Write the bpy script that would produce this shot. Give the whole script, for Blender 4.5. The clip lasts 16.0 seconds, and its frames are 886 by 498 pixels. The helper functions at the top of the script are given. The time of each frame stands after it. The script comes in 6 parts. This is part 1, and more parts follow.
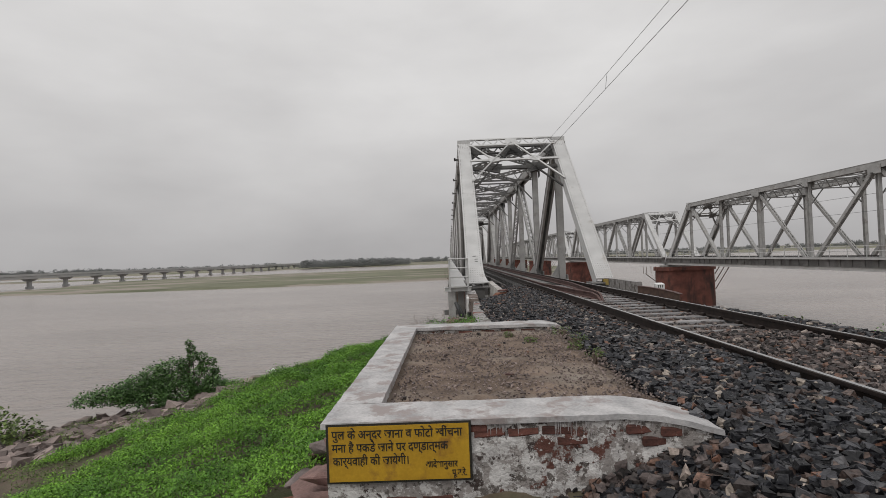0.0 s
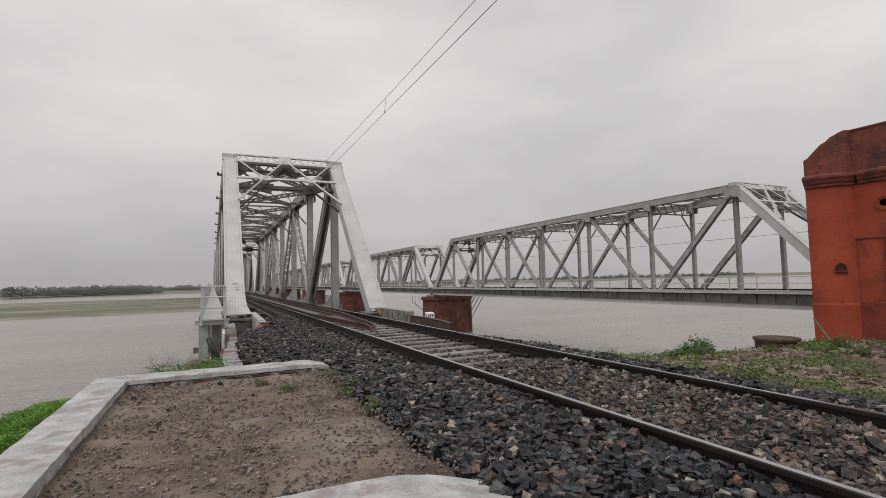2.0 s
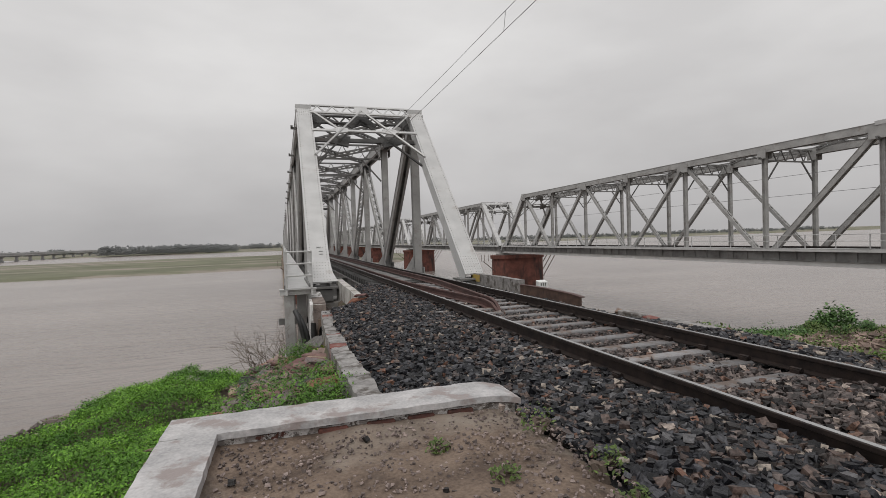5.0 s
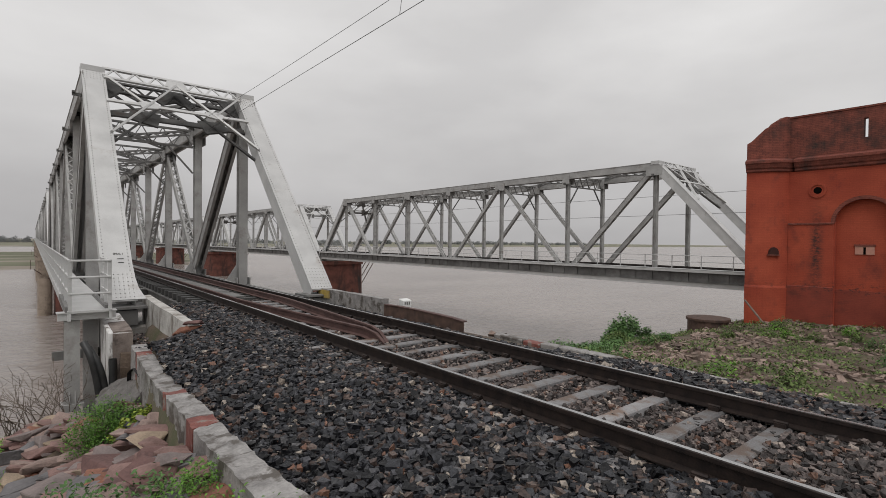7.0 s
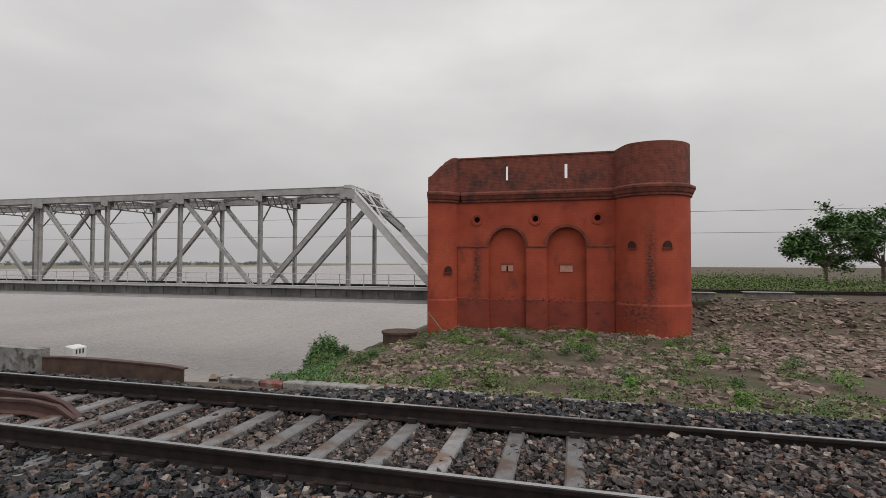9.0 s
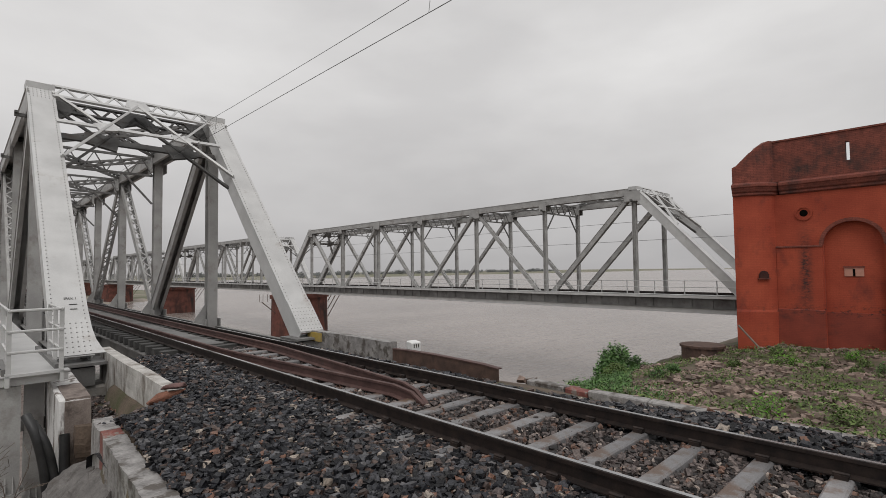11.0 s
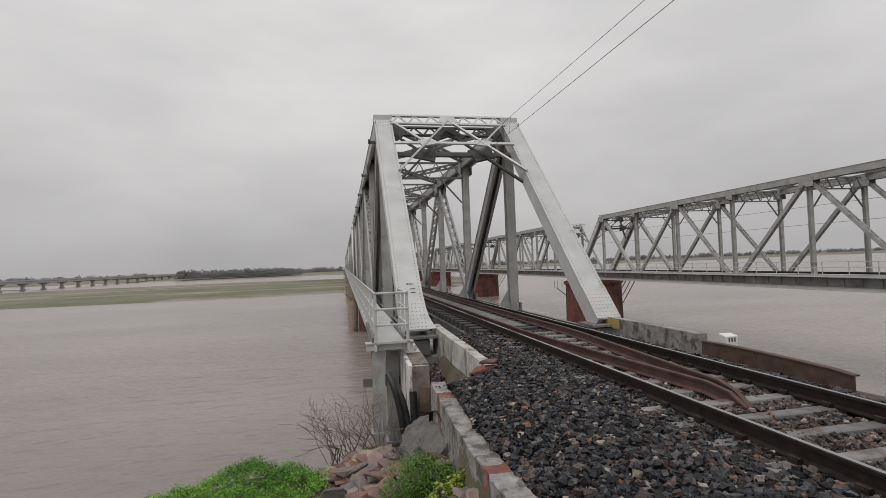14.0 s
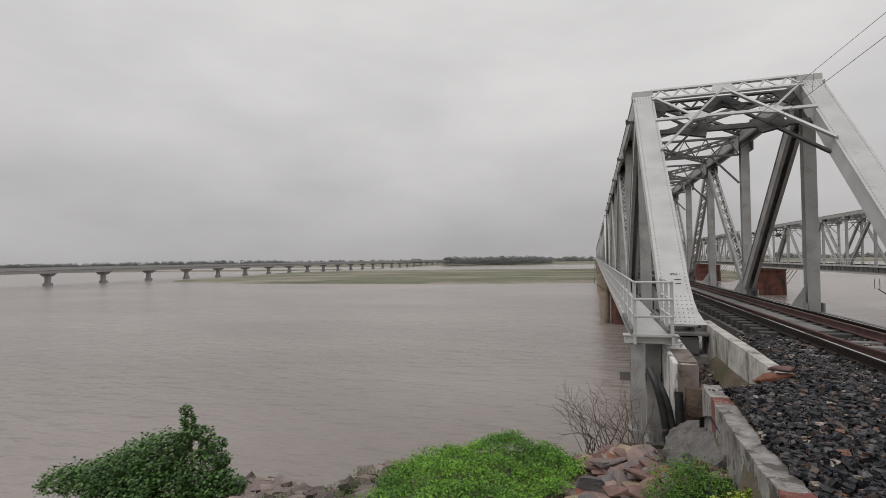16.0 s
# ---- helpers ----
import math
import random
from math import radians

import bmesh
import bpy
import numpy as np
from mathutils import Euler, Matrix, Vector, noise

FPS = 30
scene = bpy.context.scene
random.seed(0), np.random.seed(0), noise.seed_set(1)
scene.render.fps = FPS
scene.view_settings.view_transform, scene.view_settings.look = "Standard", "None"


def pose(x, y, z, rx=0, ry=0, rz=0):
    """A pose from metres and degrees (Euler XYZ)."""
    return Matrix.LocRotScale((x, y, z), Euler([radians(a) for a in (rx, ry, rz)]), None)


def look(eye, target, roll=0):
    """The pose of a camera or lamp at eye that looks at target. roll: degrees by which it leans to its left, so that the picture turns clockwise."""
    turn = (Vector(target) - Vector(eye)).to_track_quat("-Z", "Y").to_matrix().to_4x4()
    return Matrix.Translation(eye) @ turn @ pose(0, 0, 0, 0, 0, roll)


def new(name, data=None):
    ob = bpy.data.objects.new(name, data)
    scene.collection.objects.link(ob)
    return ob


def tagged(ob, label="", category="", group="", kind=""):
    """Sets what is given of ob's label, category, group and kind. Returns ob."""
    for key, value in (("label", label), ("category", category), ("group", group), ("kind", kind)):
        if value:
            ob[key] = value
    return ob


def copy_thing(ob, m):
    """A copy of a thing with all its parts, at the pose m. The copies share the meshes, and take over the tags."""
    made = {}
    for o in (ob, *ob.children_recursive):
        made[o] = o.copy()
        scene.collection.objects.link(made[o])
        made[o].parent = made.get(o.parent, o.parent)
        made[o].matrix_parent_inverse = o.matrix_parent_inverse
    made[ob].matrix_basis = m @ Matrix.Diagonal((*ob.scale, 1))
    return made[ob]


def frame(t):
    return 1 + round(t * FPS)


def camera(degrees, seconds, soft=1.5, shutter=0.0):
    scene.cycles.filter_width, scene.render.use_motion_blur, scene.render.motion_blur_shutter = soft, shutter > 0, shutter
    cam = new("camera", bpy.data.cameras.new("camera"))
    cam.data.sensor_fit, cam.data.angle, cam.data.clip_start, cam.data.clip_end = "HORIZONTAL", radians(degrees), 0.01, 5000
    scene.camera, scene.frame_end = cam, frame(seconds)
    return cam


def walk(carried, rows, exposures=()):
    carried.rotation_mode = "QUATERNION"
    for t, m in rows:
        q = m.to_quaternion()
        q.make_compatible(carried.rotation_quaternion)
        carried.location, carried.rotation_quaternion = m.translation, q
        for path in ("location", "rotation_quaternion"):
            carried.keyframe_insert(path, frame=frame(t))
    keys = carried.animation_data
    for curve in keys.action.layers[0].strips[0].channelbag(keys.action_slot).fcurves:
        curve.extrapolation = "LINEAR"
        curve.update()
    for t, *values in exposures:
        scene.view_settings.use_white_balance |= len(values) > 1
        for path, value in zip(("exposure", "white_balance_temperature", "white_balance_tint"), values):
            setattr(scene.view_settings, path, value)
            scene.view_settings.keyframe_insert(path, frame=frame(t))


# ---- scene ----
cam = camera(83.4, 16.0, soft=0.4)
PATH = [
    (0, (-4.157, -10.025, 1.167), (-4.182, -8.025, 1.2), -2.2),
    (0.5, (-4.139, -9.914, 1.152), (-3.915, -7.928, 1.198), -1.8),
    (1, (-3.996, -9.644, 1.156), (-3.529, -7.701, 1.243), -0.6),
    (1.5, (-3.941, -9.296, 1.162), (-3.174, -7.453, 1.284), -0.1),
    (2, (-3.838, -8.827, 1.119), (-2.999, -7.016, 1.242), -1.4),
    (2.5, (-3.741, -8.365, 1.127), (-2.923, -6.542, 1.225), -1.4),
    (3, (-3.762, -7.819, 1.125), (-2.98, -5.979, 1.181), -1.1),
    (3.5, (-3.787, -7.087, 1.076), (-3.164, -5.187, 1.062), -2.3),
    (3.7, (-3.834, -6.878, 1.033), (-3.234, -4.971, 0.99), -1.9),
    (5.8, (-4.553, -4.996, 1.545), (-3.897, -3.108, 1.506), -1.6),
    (6, (-4.629, -4.769, 1.567), (-3.778, -2.96, 1.547), -0.4),
    (6.5, (-4.765, -4.178, 1.63), (-3.582, -2.566, 1.62), 1.0),
    (7, (-4.783, -3.592, 1.584), (-3.511, -2.049, 1.553), 0.6),
    (7.5, (-4.802, -3.016, 1.575), (-3.36, -1.631, 1.539), 0.8),
    (8, (-4.792, -2.651, 1.61), (-3.071, -1.632, 1.653), 0.6),
    (8.2, (-4.717, -2.389, 1.628), (-2.876, -1.61, 1.683), 0.4),
    (9.25, (-4.72, -1.95, 1.68), (-2.784, -1.451, 1.735), 0.2),
    (10.3, (-4.71, -1.635, 1.735), (-3.056, -0.515, 1.822), -0.2),
    (10.5, (-4.71, -1.611, 1.742), (-3.157, -0.353, 1.811), -0.5),
    (11, (-4.777, -1.573, 1.689), (-3.388, -0.137, 1.774), -0.7),
    (11.5, (-4.794, -1.589, 1.698), (-3.602, 0.015, 1.785), -1.3),
    (12, (-4.784, -1.572, 1.704), (-3.753, 0.14, 1.785), -1.6),
    (12.5, (-4.789, -1.577, 1.682), (-3.901, 0.213, 1.768), -1.6),
    (13, (-4.818, -1.568, 1.702), (-4.094, 0.296, 1.771), -1.6),
    (13.5, (-4.811, -1.572, 1.708), (-4.267, 0.351, 1.769), -1.9),
    (14, (-4.84, -1.57, 1.707), (-4.446, 0.39, 1.764), -2.1),
    (14.5, (-4.851, -1.589, 1.699), (-4.61, 0.395, 1.772), -2.2),
    (15, (-4.908, -1.589, 1.713), (-4.827, 0.408, 1.786), -1.7),
    (15.5, (-4.976, -1.649, 1.746), (-5.151, 0.343, 1.793), -1.0),
    (16, (-4.966, -1.494, 1.632), (-5.548, 0.419, 1.672), -0.9),
]
walk(cam, [(r[0], look(*r[1:])) for r in PATH], exposures=[(0, -0.05), (1, -0.1), (2, -0.02), (3.5, 0), (10.5, 0), (13, -0.02), (14.5, -0.06), (16, -0.08)])


# ---- world and light: bright overcast sky ----
world = bpy.data.worlds.new("overcast_sky")
scene.world = world
world.use_nodes = True
wn, wl = world.node_tree.nodes, world.node_tree.links
for n_ in list(wn):
    wn.remove(n_)


def wnode(kind, **props):
    nd = wn.new(kind)
    for k, v in props.items():
        nd.inputs[k].default_value = v
    return nd


w_out = wn.new("ShaderNodeOutputWorld")
w_bg = wn.new("ShaderNodeBackground")
w_geo = wn.new("ShaderNodeTexCoord")
w_map = wn.new("ShaderNodeMapping")
w_map.inputs["Scale"].default_value = (1.0, 1.0, 2.6)
w_noise = wnode("ShaderNodeTexNoise", Scale=2.2, Detail=5.0, Roughness=0.5)
w_ramp = wn.new("ShaderNodeValToRGB")
w_ramp.color_ramp.elements[0].position, w_ramp.color_ramp.elements[0].color = 0.30, (0.613, 0.603, 0.603, 1)
w_ramp.color_ramp.elements[1].position, w_ramp.color_ramp.elements[1].color = 0.72, (0.79, 0.78, 0.775, 1)
w_sep = wn.new("ShaderNodeSeparateXYZ")
w_grad = wn.new("ShaderNodeValToRGB")
w_grad.color_ramp.elements[0].position, w_grad.color_ramp.elements[0].color = 0.0, (0.63, 0.625, 0.63, 1)
w_grad.color_ramp.elements[1].position, w_grad.color_ramp.elements[1].color = 0.32, (1, 1, 1, 1)
w_mul = wn.new("ShaderNodeMix")
w_mul.data_type, w_mul.blend_type = "RGBA", "MULTIPLY"
w_mul.inputs["Factor"].default_value = 1.0
wl.new(w_geo.outputs["Generated"], w_map.inputs["Vector"])
wl.new(w_map.outputs["Vector"], w_noise.inputs["Vector"])
wl.new(w_noise.outputs["Fac"], w_ramp.inputs["Fac"])
wl.new(w_geo.outputs["Generated"], w_sep.inputs[0])
wl.new(w_sep.outputs["Z"], w_grad.inputs["Fac"])
wl.new(w_ramp.outputs["Color"], w_mul.inputs[6])
wl.new(w_grad.outputs["Color"], w_mul.inputs[7])
wl.new(w_mul.outputs[2], w_bg.inputs["Color"])
w_bg.inputs["Strength"].default_value = 1.0
wl.new(w_bg.outputs[0], w_out.inputs[0])

sun_data = bpy.data.lights.new("sun", "SUN")
sun_data.energy, sun_data.angle, sun_data.color = 1.2, radians(30), (1.0, 0.98, 0.95)
sun = new("sun", sun_data)
sun.matrix_world = look((-35, -45, 90), (0, 0, 0))

# ---- materials ----


def material(name, low, high, scale=6.0, rough=0.8, metal=0.0, bump=0.2, detail=8.0, fine=60.0, spread=(0.35, 0.65),
             random_shade=0.0, stain=None, stain_scale=0.8, stain_span=(0.55, 0.7), stretch=(1, 1, 1), bump_distance=0.02, island=0.0, coat=0.0, stain_stretch=(1, 1, 1)):
    """Two-scale mottled surface: broad colour variation, fine grain, optional stains, per-object or per-island shade."""
    m = bpy.data.materials.new(name)
    m.use_nodes = True
    nt = m.node_tree
    nd, ln = nt.nodes, nt.links
    bsdf = nd["Principled BSDF"]
    tc = nd.new("ShaderNodeTexCoord")
    mp = nd.new("ShaderNodeMapping")
    mp.inputs["Scale"].default_value = stretch
    ln.new(tc.outputs["Object"], mp.inputs["Vector"])
    n1 = nd.new("ShaderNodeTexNoise")
    n1.inputs["Scale"].default_value, n1.inputs["Detail"].default_value = scale, detail
    ln.new(mp.outputs[0], n1.inputs["Vector"])
    n2 = nd.new("ShaderNodeTexNoise")
    n2.inputs["Scale"].default_value, n2.inputs["Detail"].default_value = fine, 4.0
    ln.new(mp.outputs[0], n2.inputs["Vector"])
    avg = nd.new("ShaderNodeMix")
    avg.inputs[0].default_value = 0.35
    ln.new(n1.outputs["Fac"], avg.inputs[2])
    ln.new(n2.outputs["Fac"], avg.inputs[3])
    ramp = nd.new("ShaderNodeValToRGB")
    e = ramp.color_ramp.elements
    e[0].position, e[0].color = spread[0], (*low, 1)
    e[1].position, e[1].color = spread[1], (*high, 1)
    ln.new(avg.outputs[0], ramp.inputs["Fac"])
    colour = ramp.outputs["Color"]
    if stain:
        n3 = nd.new("ShaderNodeTexNoise")
        n3.inputs["Scale"].default_value, n3.inputs["Detail"].default_value = stain_scale, 10.0
        n3.inputs["Roughness"].default_value = 0.65
        mp3 = nd.new("ShaderNodeMapping")
        mp3.inputs["Scale"].default_value = stain_stretch
        ln.new(tc.outputs["Object"], mp3.inputs["Vector"])
        ln.new(mp3.outputs[0], n3.inputs["Vector"])
        r3 = nd.new("ShaderNodeMapRange")
        r3.inputs[1].default_value, r3.inputs[2].default_value = stain_span
        ln.new(n3.outputs["Fac"], r3.inputs[0])
        mx = nd.new("ShaderNodeMix")
        mx.data_type = "RGBA"
        ln.new(r3.outputs[0], mx.inputs[0])
        ln.new(colour, mx.inputs[6])
        mx.inputs[7].default_value = (*stain, 1)
        colour = mx.outputs[2]
    if random_shade or island:
        if island:
            src = nd.new("ShaderNodeNewGeometry").outputs["Random Per Island"]
        else:
            src = nd.new("ShaderNodeObjectInfo").outputs["Random"]
        amount = island or random_shade
        r4 = nd.new("ShaderNodeMapRange")
        r4.inputs[3].default_value, r4.inputs[4].default_value = 1 - amount, 1 + amount
        ln.new(src, r4.inputs[0])
        hsv = nd.new("ShaderNodeHueSaturation")
        ln.new(r4.outputs[0], hsv.inputs["Value"])
        ln.new(colour, hsv.inputs["Color"])
        colour = hsv.outputs["Color"]
    ln.new(colour, bsdf.inputs["Base Color"])
    bsdf.inputs["Roughness"].default_value, bsdf.inputs["Metallic"].default_value = rough, metal
    if coat:
        bsdf.inputs["Coat Weight"].default_value = coat
    if bump:
        bp = nd.new("ShaderNodeBump")
        bp.inputs["Strength"].default_value, bp.inputs["Distance"].default_value = bump, bump_distance
        ln.new(avg.outputs[0], bp.inputs["Height"])
        ln.new(bp.outputs[0], bsdf.inputs["Normal"])
    return m



def stone_material(name, ramp_rows, rough):
    """Crushed stone: each stone takes its own colour, with grain and a damp sheen."""
    m = bpy.data.materials.new(name)
    m.use_nodes = True
    nd, ln = m.node_tree.nodes, m.node_tree.links
    b = nd["Principled BSDF"]
    ramp = nd.new("ShaderNodeValToRGB")
    ramp.color_ramp.interpolation = "CONSTANT"
    e = ramp.color_ramp.elements
    while len(e) < len(ramp_rows):
        e.new(0.5)
    for el, (p_, c_) in zip(e, ramp_rows):
        el.position, el.color = p_, (*c_, 1)
    geo = nd.new("ShaderNodeNewGeometry")
    ln.new(geo.outputs["Random Per Island"], ramp.inputs[0])
    n1 = nd.new("ShaderNodeTexNoise")
    n1.inputs["Scale"].default_value, n1.inputs["Detail"].default_value = 34.0, 9.0
    tc = nd.new("ShaderNodeTexCoord")
    ln.new(tc.outputs["Object"], n1.inputs["Vector"])
    r = nd.new("ShaderNodeMapRange")
    r.inputs[1].default_value, r.inputs[2].default_value, r.inputs[3].default_value, r.inputs[4].default_value = 0.3, 0.7, 0.45, 1.7
    ln.new(n1.outputs["Fac"], r.inputs[0])
    hsv = nd.new("ShaderNodeHueSaturation")
    ln.new(r.outputs[0], hsv.inputs["Value"])
    ln.new(ramp.outputs[0], hsv.inputs["Color"])
    ln.new(hsv.outputs[0], b.inputs["Base Color"])
    r2 = nd.new("ShaderNodeMapRange")
    b.inputs["Specular IOR Level"].default_value = 0.3
    r2.inputs[3].default_value, r2.inputs[4].default_value = rough - 0.15, rough + 0.25
    ln.new(n1.outputs["Fac"], r2.inputs[0])
    ln.new(r2.outputs[0], b.inputs["Roughness"])
    bp = nd.new("ShaderNodeBump")
    bp.inputs["Strength"].default_value, bp.inputs["Distance"].default_value = 0.8, 0.014
    ln.new(n1.outputs["Fac"], bp.inputs["Height"])
    ln.new(bp.outputs[0], b.inputs["Normal"])
    return m


BALLAST = stone_material("grey_ballast", [(0, (0.006, 0.006, 0.0075)), (0.28, (0.012, 0.0125, 0.0155)), (0.48, (0.028, 0.029, 0.034)), (0.64, (0.054, 0.054, 0.061)), (0.76, (0.092, 0.09, 0.094)), (0.82, (0.055, 0.04, 0.036)), (0.89, (0.10, 0.072, 0.062)), (0.95, (0.15, 0.078, 0.054)), (0.972, (0.27, 0.23, 0.195))], 0.34)
BALLAST_BROWN = stone_material("brown_ballast", [(0, (0.02, 0.018, 0.018)), (0.2, (0.052, 0.044, 0.042)), (0.48, (0.10, 0.081, 0.077)), (0.73, (0.155, 0.126, 0.116)), (0.87, (0.145, 0.087, 0.066)), (0.95, (0.29, 0.24, 0.21))], 0.5)
SILVER = material("aluminium_paint", (0.45, 0.448, 0.445), (0.58, 0.578, 0.572), 1.5, 0.5, 0.1, 0.08, stain=(0.30, 0.26, 0.23), stain_scale=1.1, stain_span=(0.6, 0.8))
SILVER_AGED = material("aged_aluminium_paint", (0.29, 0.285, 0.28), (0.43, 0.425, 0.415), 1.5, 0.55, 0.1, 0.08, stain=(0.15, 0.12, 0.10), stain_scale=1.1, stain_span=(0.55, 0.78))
# weathered paint, darkened further for the shade on undersides and inner members
SILVER_DIRTY_SHADED = material("weathered_shaded_aluminium_paint", (0.10, 0.098, 0.095), (0.22, 0.215, 0.21), 1.2, 0.6, 0.1, 0.1, stain=(0.06, 0.05, 0.045), stain_scale=0.9, stain_span=(0.52, 0.75))
# dark deck steel; on the rear portal its darkness is painted shade
STEEL_DARK = material("weathered_shaded_dark_steel", (0.035, 0.034, 0.034), (0.085, 0.083, 0.08), 1.2, 0.65, 0.1, 0.1, stain=(0.05, 0.035, 0.028), stain_scale=1.5)
RUST = material("rusty_steel", (0.055, 0.035, 0.03), (0.14, 0.085, 0.065), 5, 0.75, 0.2, 0.3, stain=(0.045, 0.03, 0.028), stain_scale=2)
RUST_RED = material("red_oxide_steel", (0.06, 0.03, 0.027), (0.12, 0.066, 0.058), 4, 0.65, 0.1, 0.25, stain=(0.08, 0.05, 0.045), stain_scale=3)
RAIL_SIDE = material("dark_rail_steel", (0.014, 0.011, 0.011), (0.045, 0.031, 0.026), 8, 0.6, 0.5, 0.2)
RAIL_TOP = material("worn_rail_head", (0.32, 0.32, 0.33), (0.5, 0.5, 0.5), 3, 0.22, 0.9, 0.03, stretch=(1, 0.05, 1))
SLEEPER = material("wet_concrete_sleeper", (0.13, 0.126, 0.13), (0.27, 0.264, 0.268), 3, 0.4, 0, 0.35, stain=(0.13, 0.085, 0.062), stain_scale=2.2, stain_span=(0.53, 0.62), random_shade=0.3)
# near-black: the shade in the gaps between stones is put into this colour
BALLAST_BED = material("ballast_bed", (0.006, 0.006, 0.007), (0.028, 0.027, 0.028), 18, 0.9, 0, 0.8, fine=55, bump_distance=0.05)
DIRT = material("damp_earth", (0.082, 0.056, 0.042), (0.215, 0.158, 0.12), 2.8, 0.9, 0, 0.7, fine=45, stain=(0.25, 0.215, 0.18), stain_scale=1.1, stain_span=(0.5, 0.7), bump_distance=0.04, spread=(0.38, 0.6))
EARTH = material("bank_earth", (0.065, 0.046, 0.034), (0.16, 0.118, 0.09), 1.5, 0.95, 0, 0.6, fine=20, stain=(0.062, 0.066, 0.03), stain_scale=0.7, stain_span=(0.45, 0.62), bump_distance=0.06)
PLASTER = material("whitewashed_pillar", (0.58, 0.57, 0.56), (0.78, 0.77, 0.76), 4, 0.85, 0, 0.4, fine=40, stain=(0.16, 0.135, 0.12), stain_scale=3.4, stain_span=(0.52, 0.6), stain_stretch=(1.4, 1.4, 0.3))
WHITEWASH = material("whitewashed_coping", (0.30, 0.295, 0.30), (0.56, 0.545, 0.545), 5, 0.7, 0, 0.7, fine=45, stain=(0.30, 0.26, 0.25), stain_scale=3.4, stain_span=(0.52, 0.6))
STAINED_PLASTER = material("stained_grey_plaster", (0.34, 0.322, 0.30), (0.56, 0.545, 0.52), 4, 0.85, 0, 0.5, fine=40, stain=(0.15, 0.125, 0.105), stain_scale=2.4, stain_span=(0.5, 0.64), stain_stretch=(1, 1, 0.4))
BRICK = material("old_red_brick", (0.05, 0.024, 0.02), (0.17, 0.062, 0.045), 9, 0.85, 0, 0.6, random_shade=0.35, stain=(0.3, 0.28, 0.26), stain_scale=9, stain_span=(0.6, 0.66))
CONCRETE = material("grey_concrete", (0.17, 0.165, 0.155), (0.33, 0.32, 0.305), 3, 0.85, 0, 0.3, fine=40, stain=(0.16, 0.14, 0.12), stain_scale=1.8, stain_span=(0.5, 0.7))
KERB_STONE = material("wet_worn_concrete", (0.15, 0.142, 0.138), (0.37, 0.355, 0.345), 5, 0.6, 0, 0.7, fine=35, stain=(0.09, 0.078, 0.068), stain_scale=3.4, stain_span=(0.52, 0.6))
KERB_BRICK = material("painted_red_brick", (0.13, 0.04, 0.035), (0.26, 0.095, 0.075), 6, 0.75, 0, 0.6, fine=35, stain=(0.22, 0.19, 0.17), stain_scale=6, stain_span=(0.55, 0.62))
RED_WALL = material("red_limewash", (0.30, 0.045, 0.021), (0.45, 0.085, 0.04), 0.8, 0.85, 0, 0.3, fine=25, stain=(0.17, 0.035, 0.023), stain_scale=0.7, stain_span=(0.55, 0.72), stain_stretch=(1.0, 1.0, 0.8))
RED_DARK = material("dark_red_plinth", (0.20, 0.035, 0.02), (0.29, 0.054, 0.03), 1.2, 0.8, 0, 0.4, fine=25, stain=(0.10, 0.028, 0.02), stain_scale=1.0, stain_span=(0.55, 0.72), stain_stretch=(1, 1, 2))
RED_OLD = material("weathered_red_brickwork", (0.15, 0.045, 0.032), (0.30, 0.085, 0.058), 3, 0.9, 0, 0.5, fine=30, stain=(0.06, 0.035, 0.03), stain_scale=0.9, stain_span=(0.5, 0.7))


def add_brickwork(m, strength):
    """Courses of bricks over a limewashed wall that runs along y: joints in relief and slightly darker."""
    nd, ln = m.node_tree.nodes, m.node_tree.links
    b = nd["Principled BSDF"]
    tc = nd.new("ShaderNodeTexCoord")
    sep = nd.new("ShaderNodeSeparateXYZ")
    com = nd.new("ShaderNodeCombineXYZ")
    ln.new(tc.outputs["Object"], sep.inputs[0])
    ln.new(sep.outputs["Y"], com.inputs["X"])
    ln.new(sep.outputs["Z"], com.inputs["Y"])
    br = nd.new("ShaderNodeTexBrick")
    br.inputs["Scale"].default_value, br.inputs["Mortar Size"].default_value = 1.0, 0.012
    br.inputs["Brick Width"].default_value, br.inputs["Row Height"].default_value = 0.25, 0.085
    br.inputs["Color1"].default_value = (1, 1, 1, 1)
    br.inputs["Color2"].default_value = (0.72, 0.72, 0.72, 1)
    br.inputs["Mortar"].default_value = (0.5, 0.5, 0.5, 1)
    ln.new(com.outputs[0], br.inputs["Vector"])
    mx = nd.new("ShaderNodeMix")
    mx.data_type, mx.blend_type = "RGBA", "MULTIPLY"
    mx.inputs[0].default_value = strength
    ln.new(b.inputs["Base Color"].links[0].from_socket, mx.inputs[6])
    ln.new(br.outputs["Color"], mx.inputs[7])
    ln.new(mx.outputs[2], b.inputs["Base Color"])


add_brickwork(RED_WALL, 0.3)
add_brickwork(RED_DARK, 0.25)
add_brickwork(RED_OLD, 0.75)


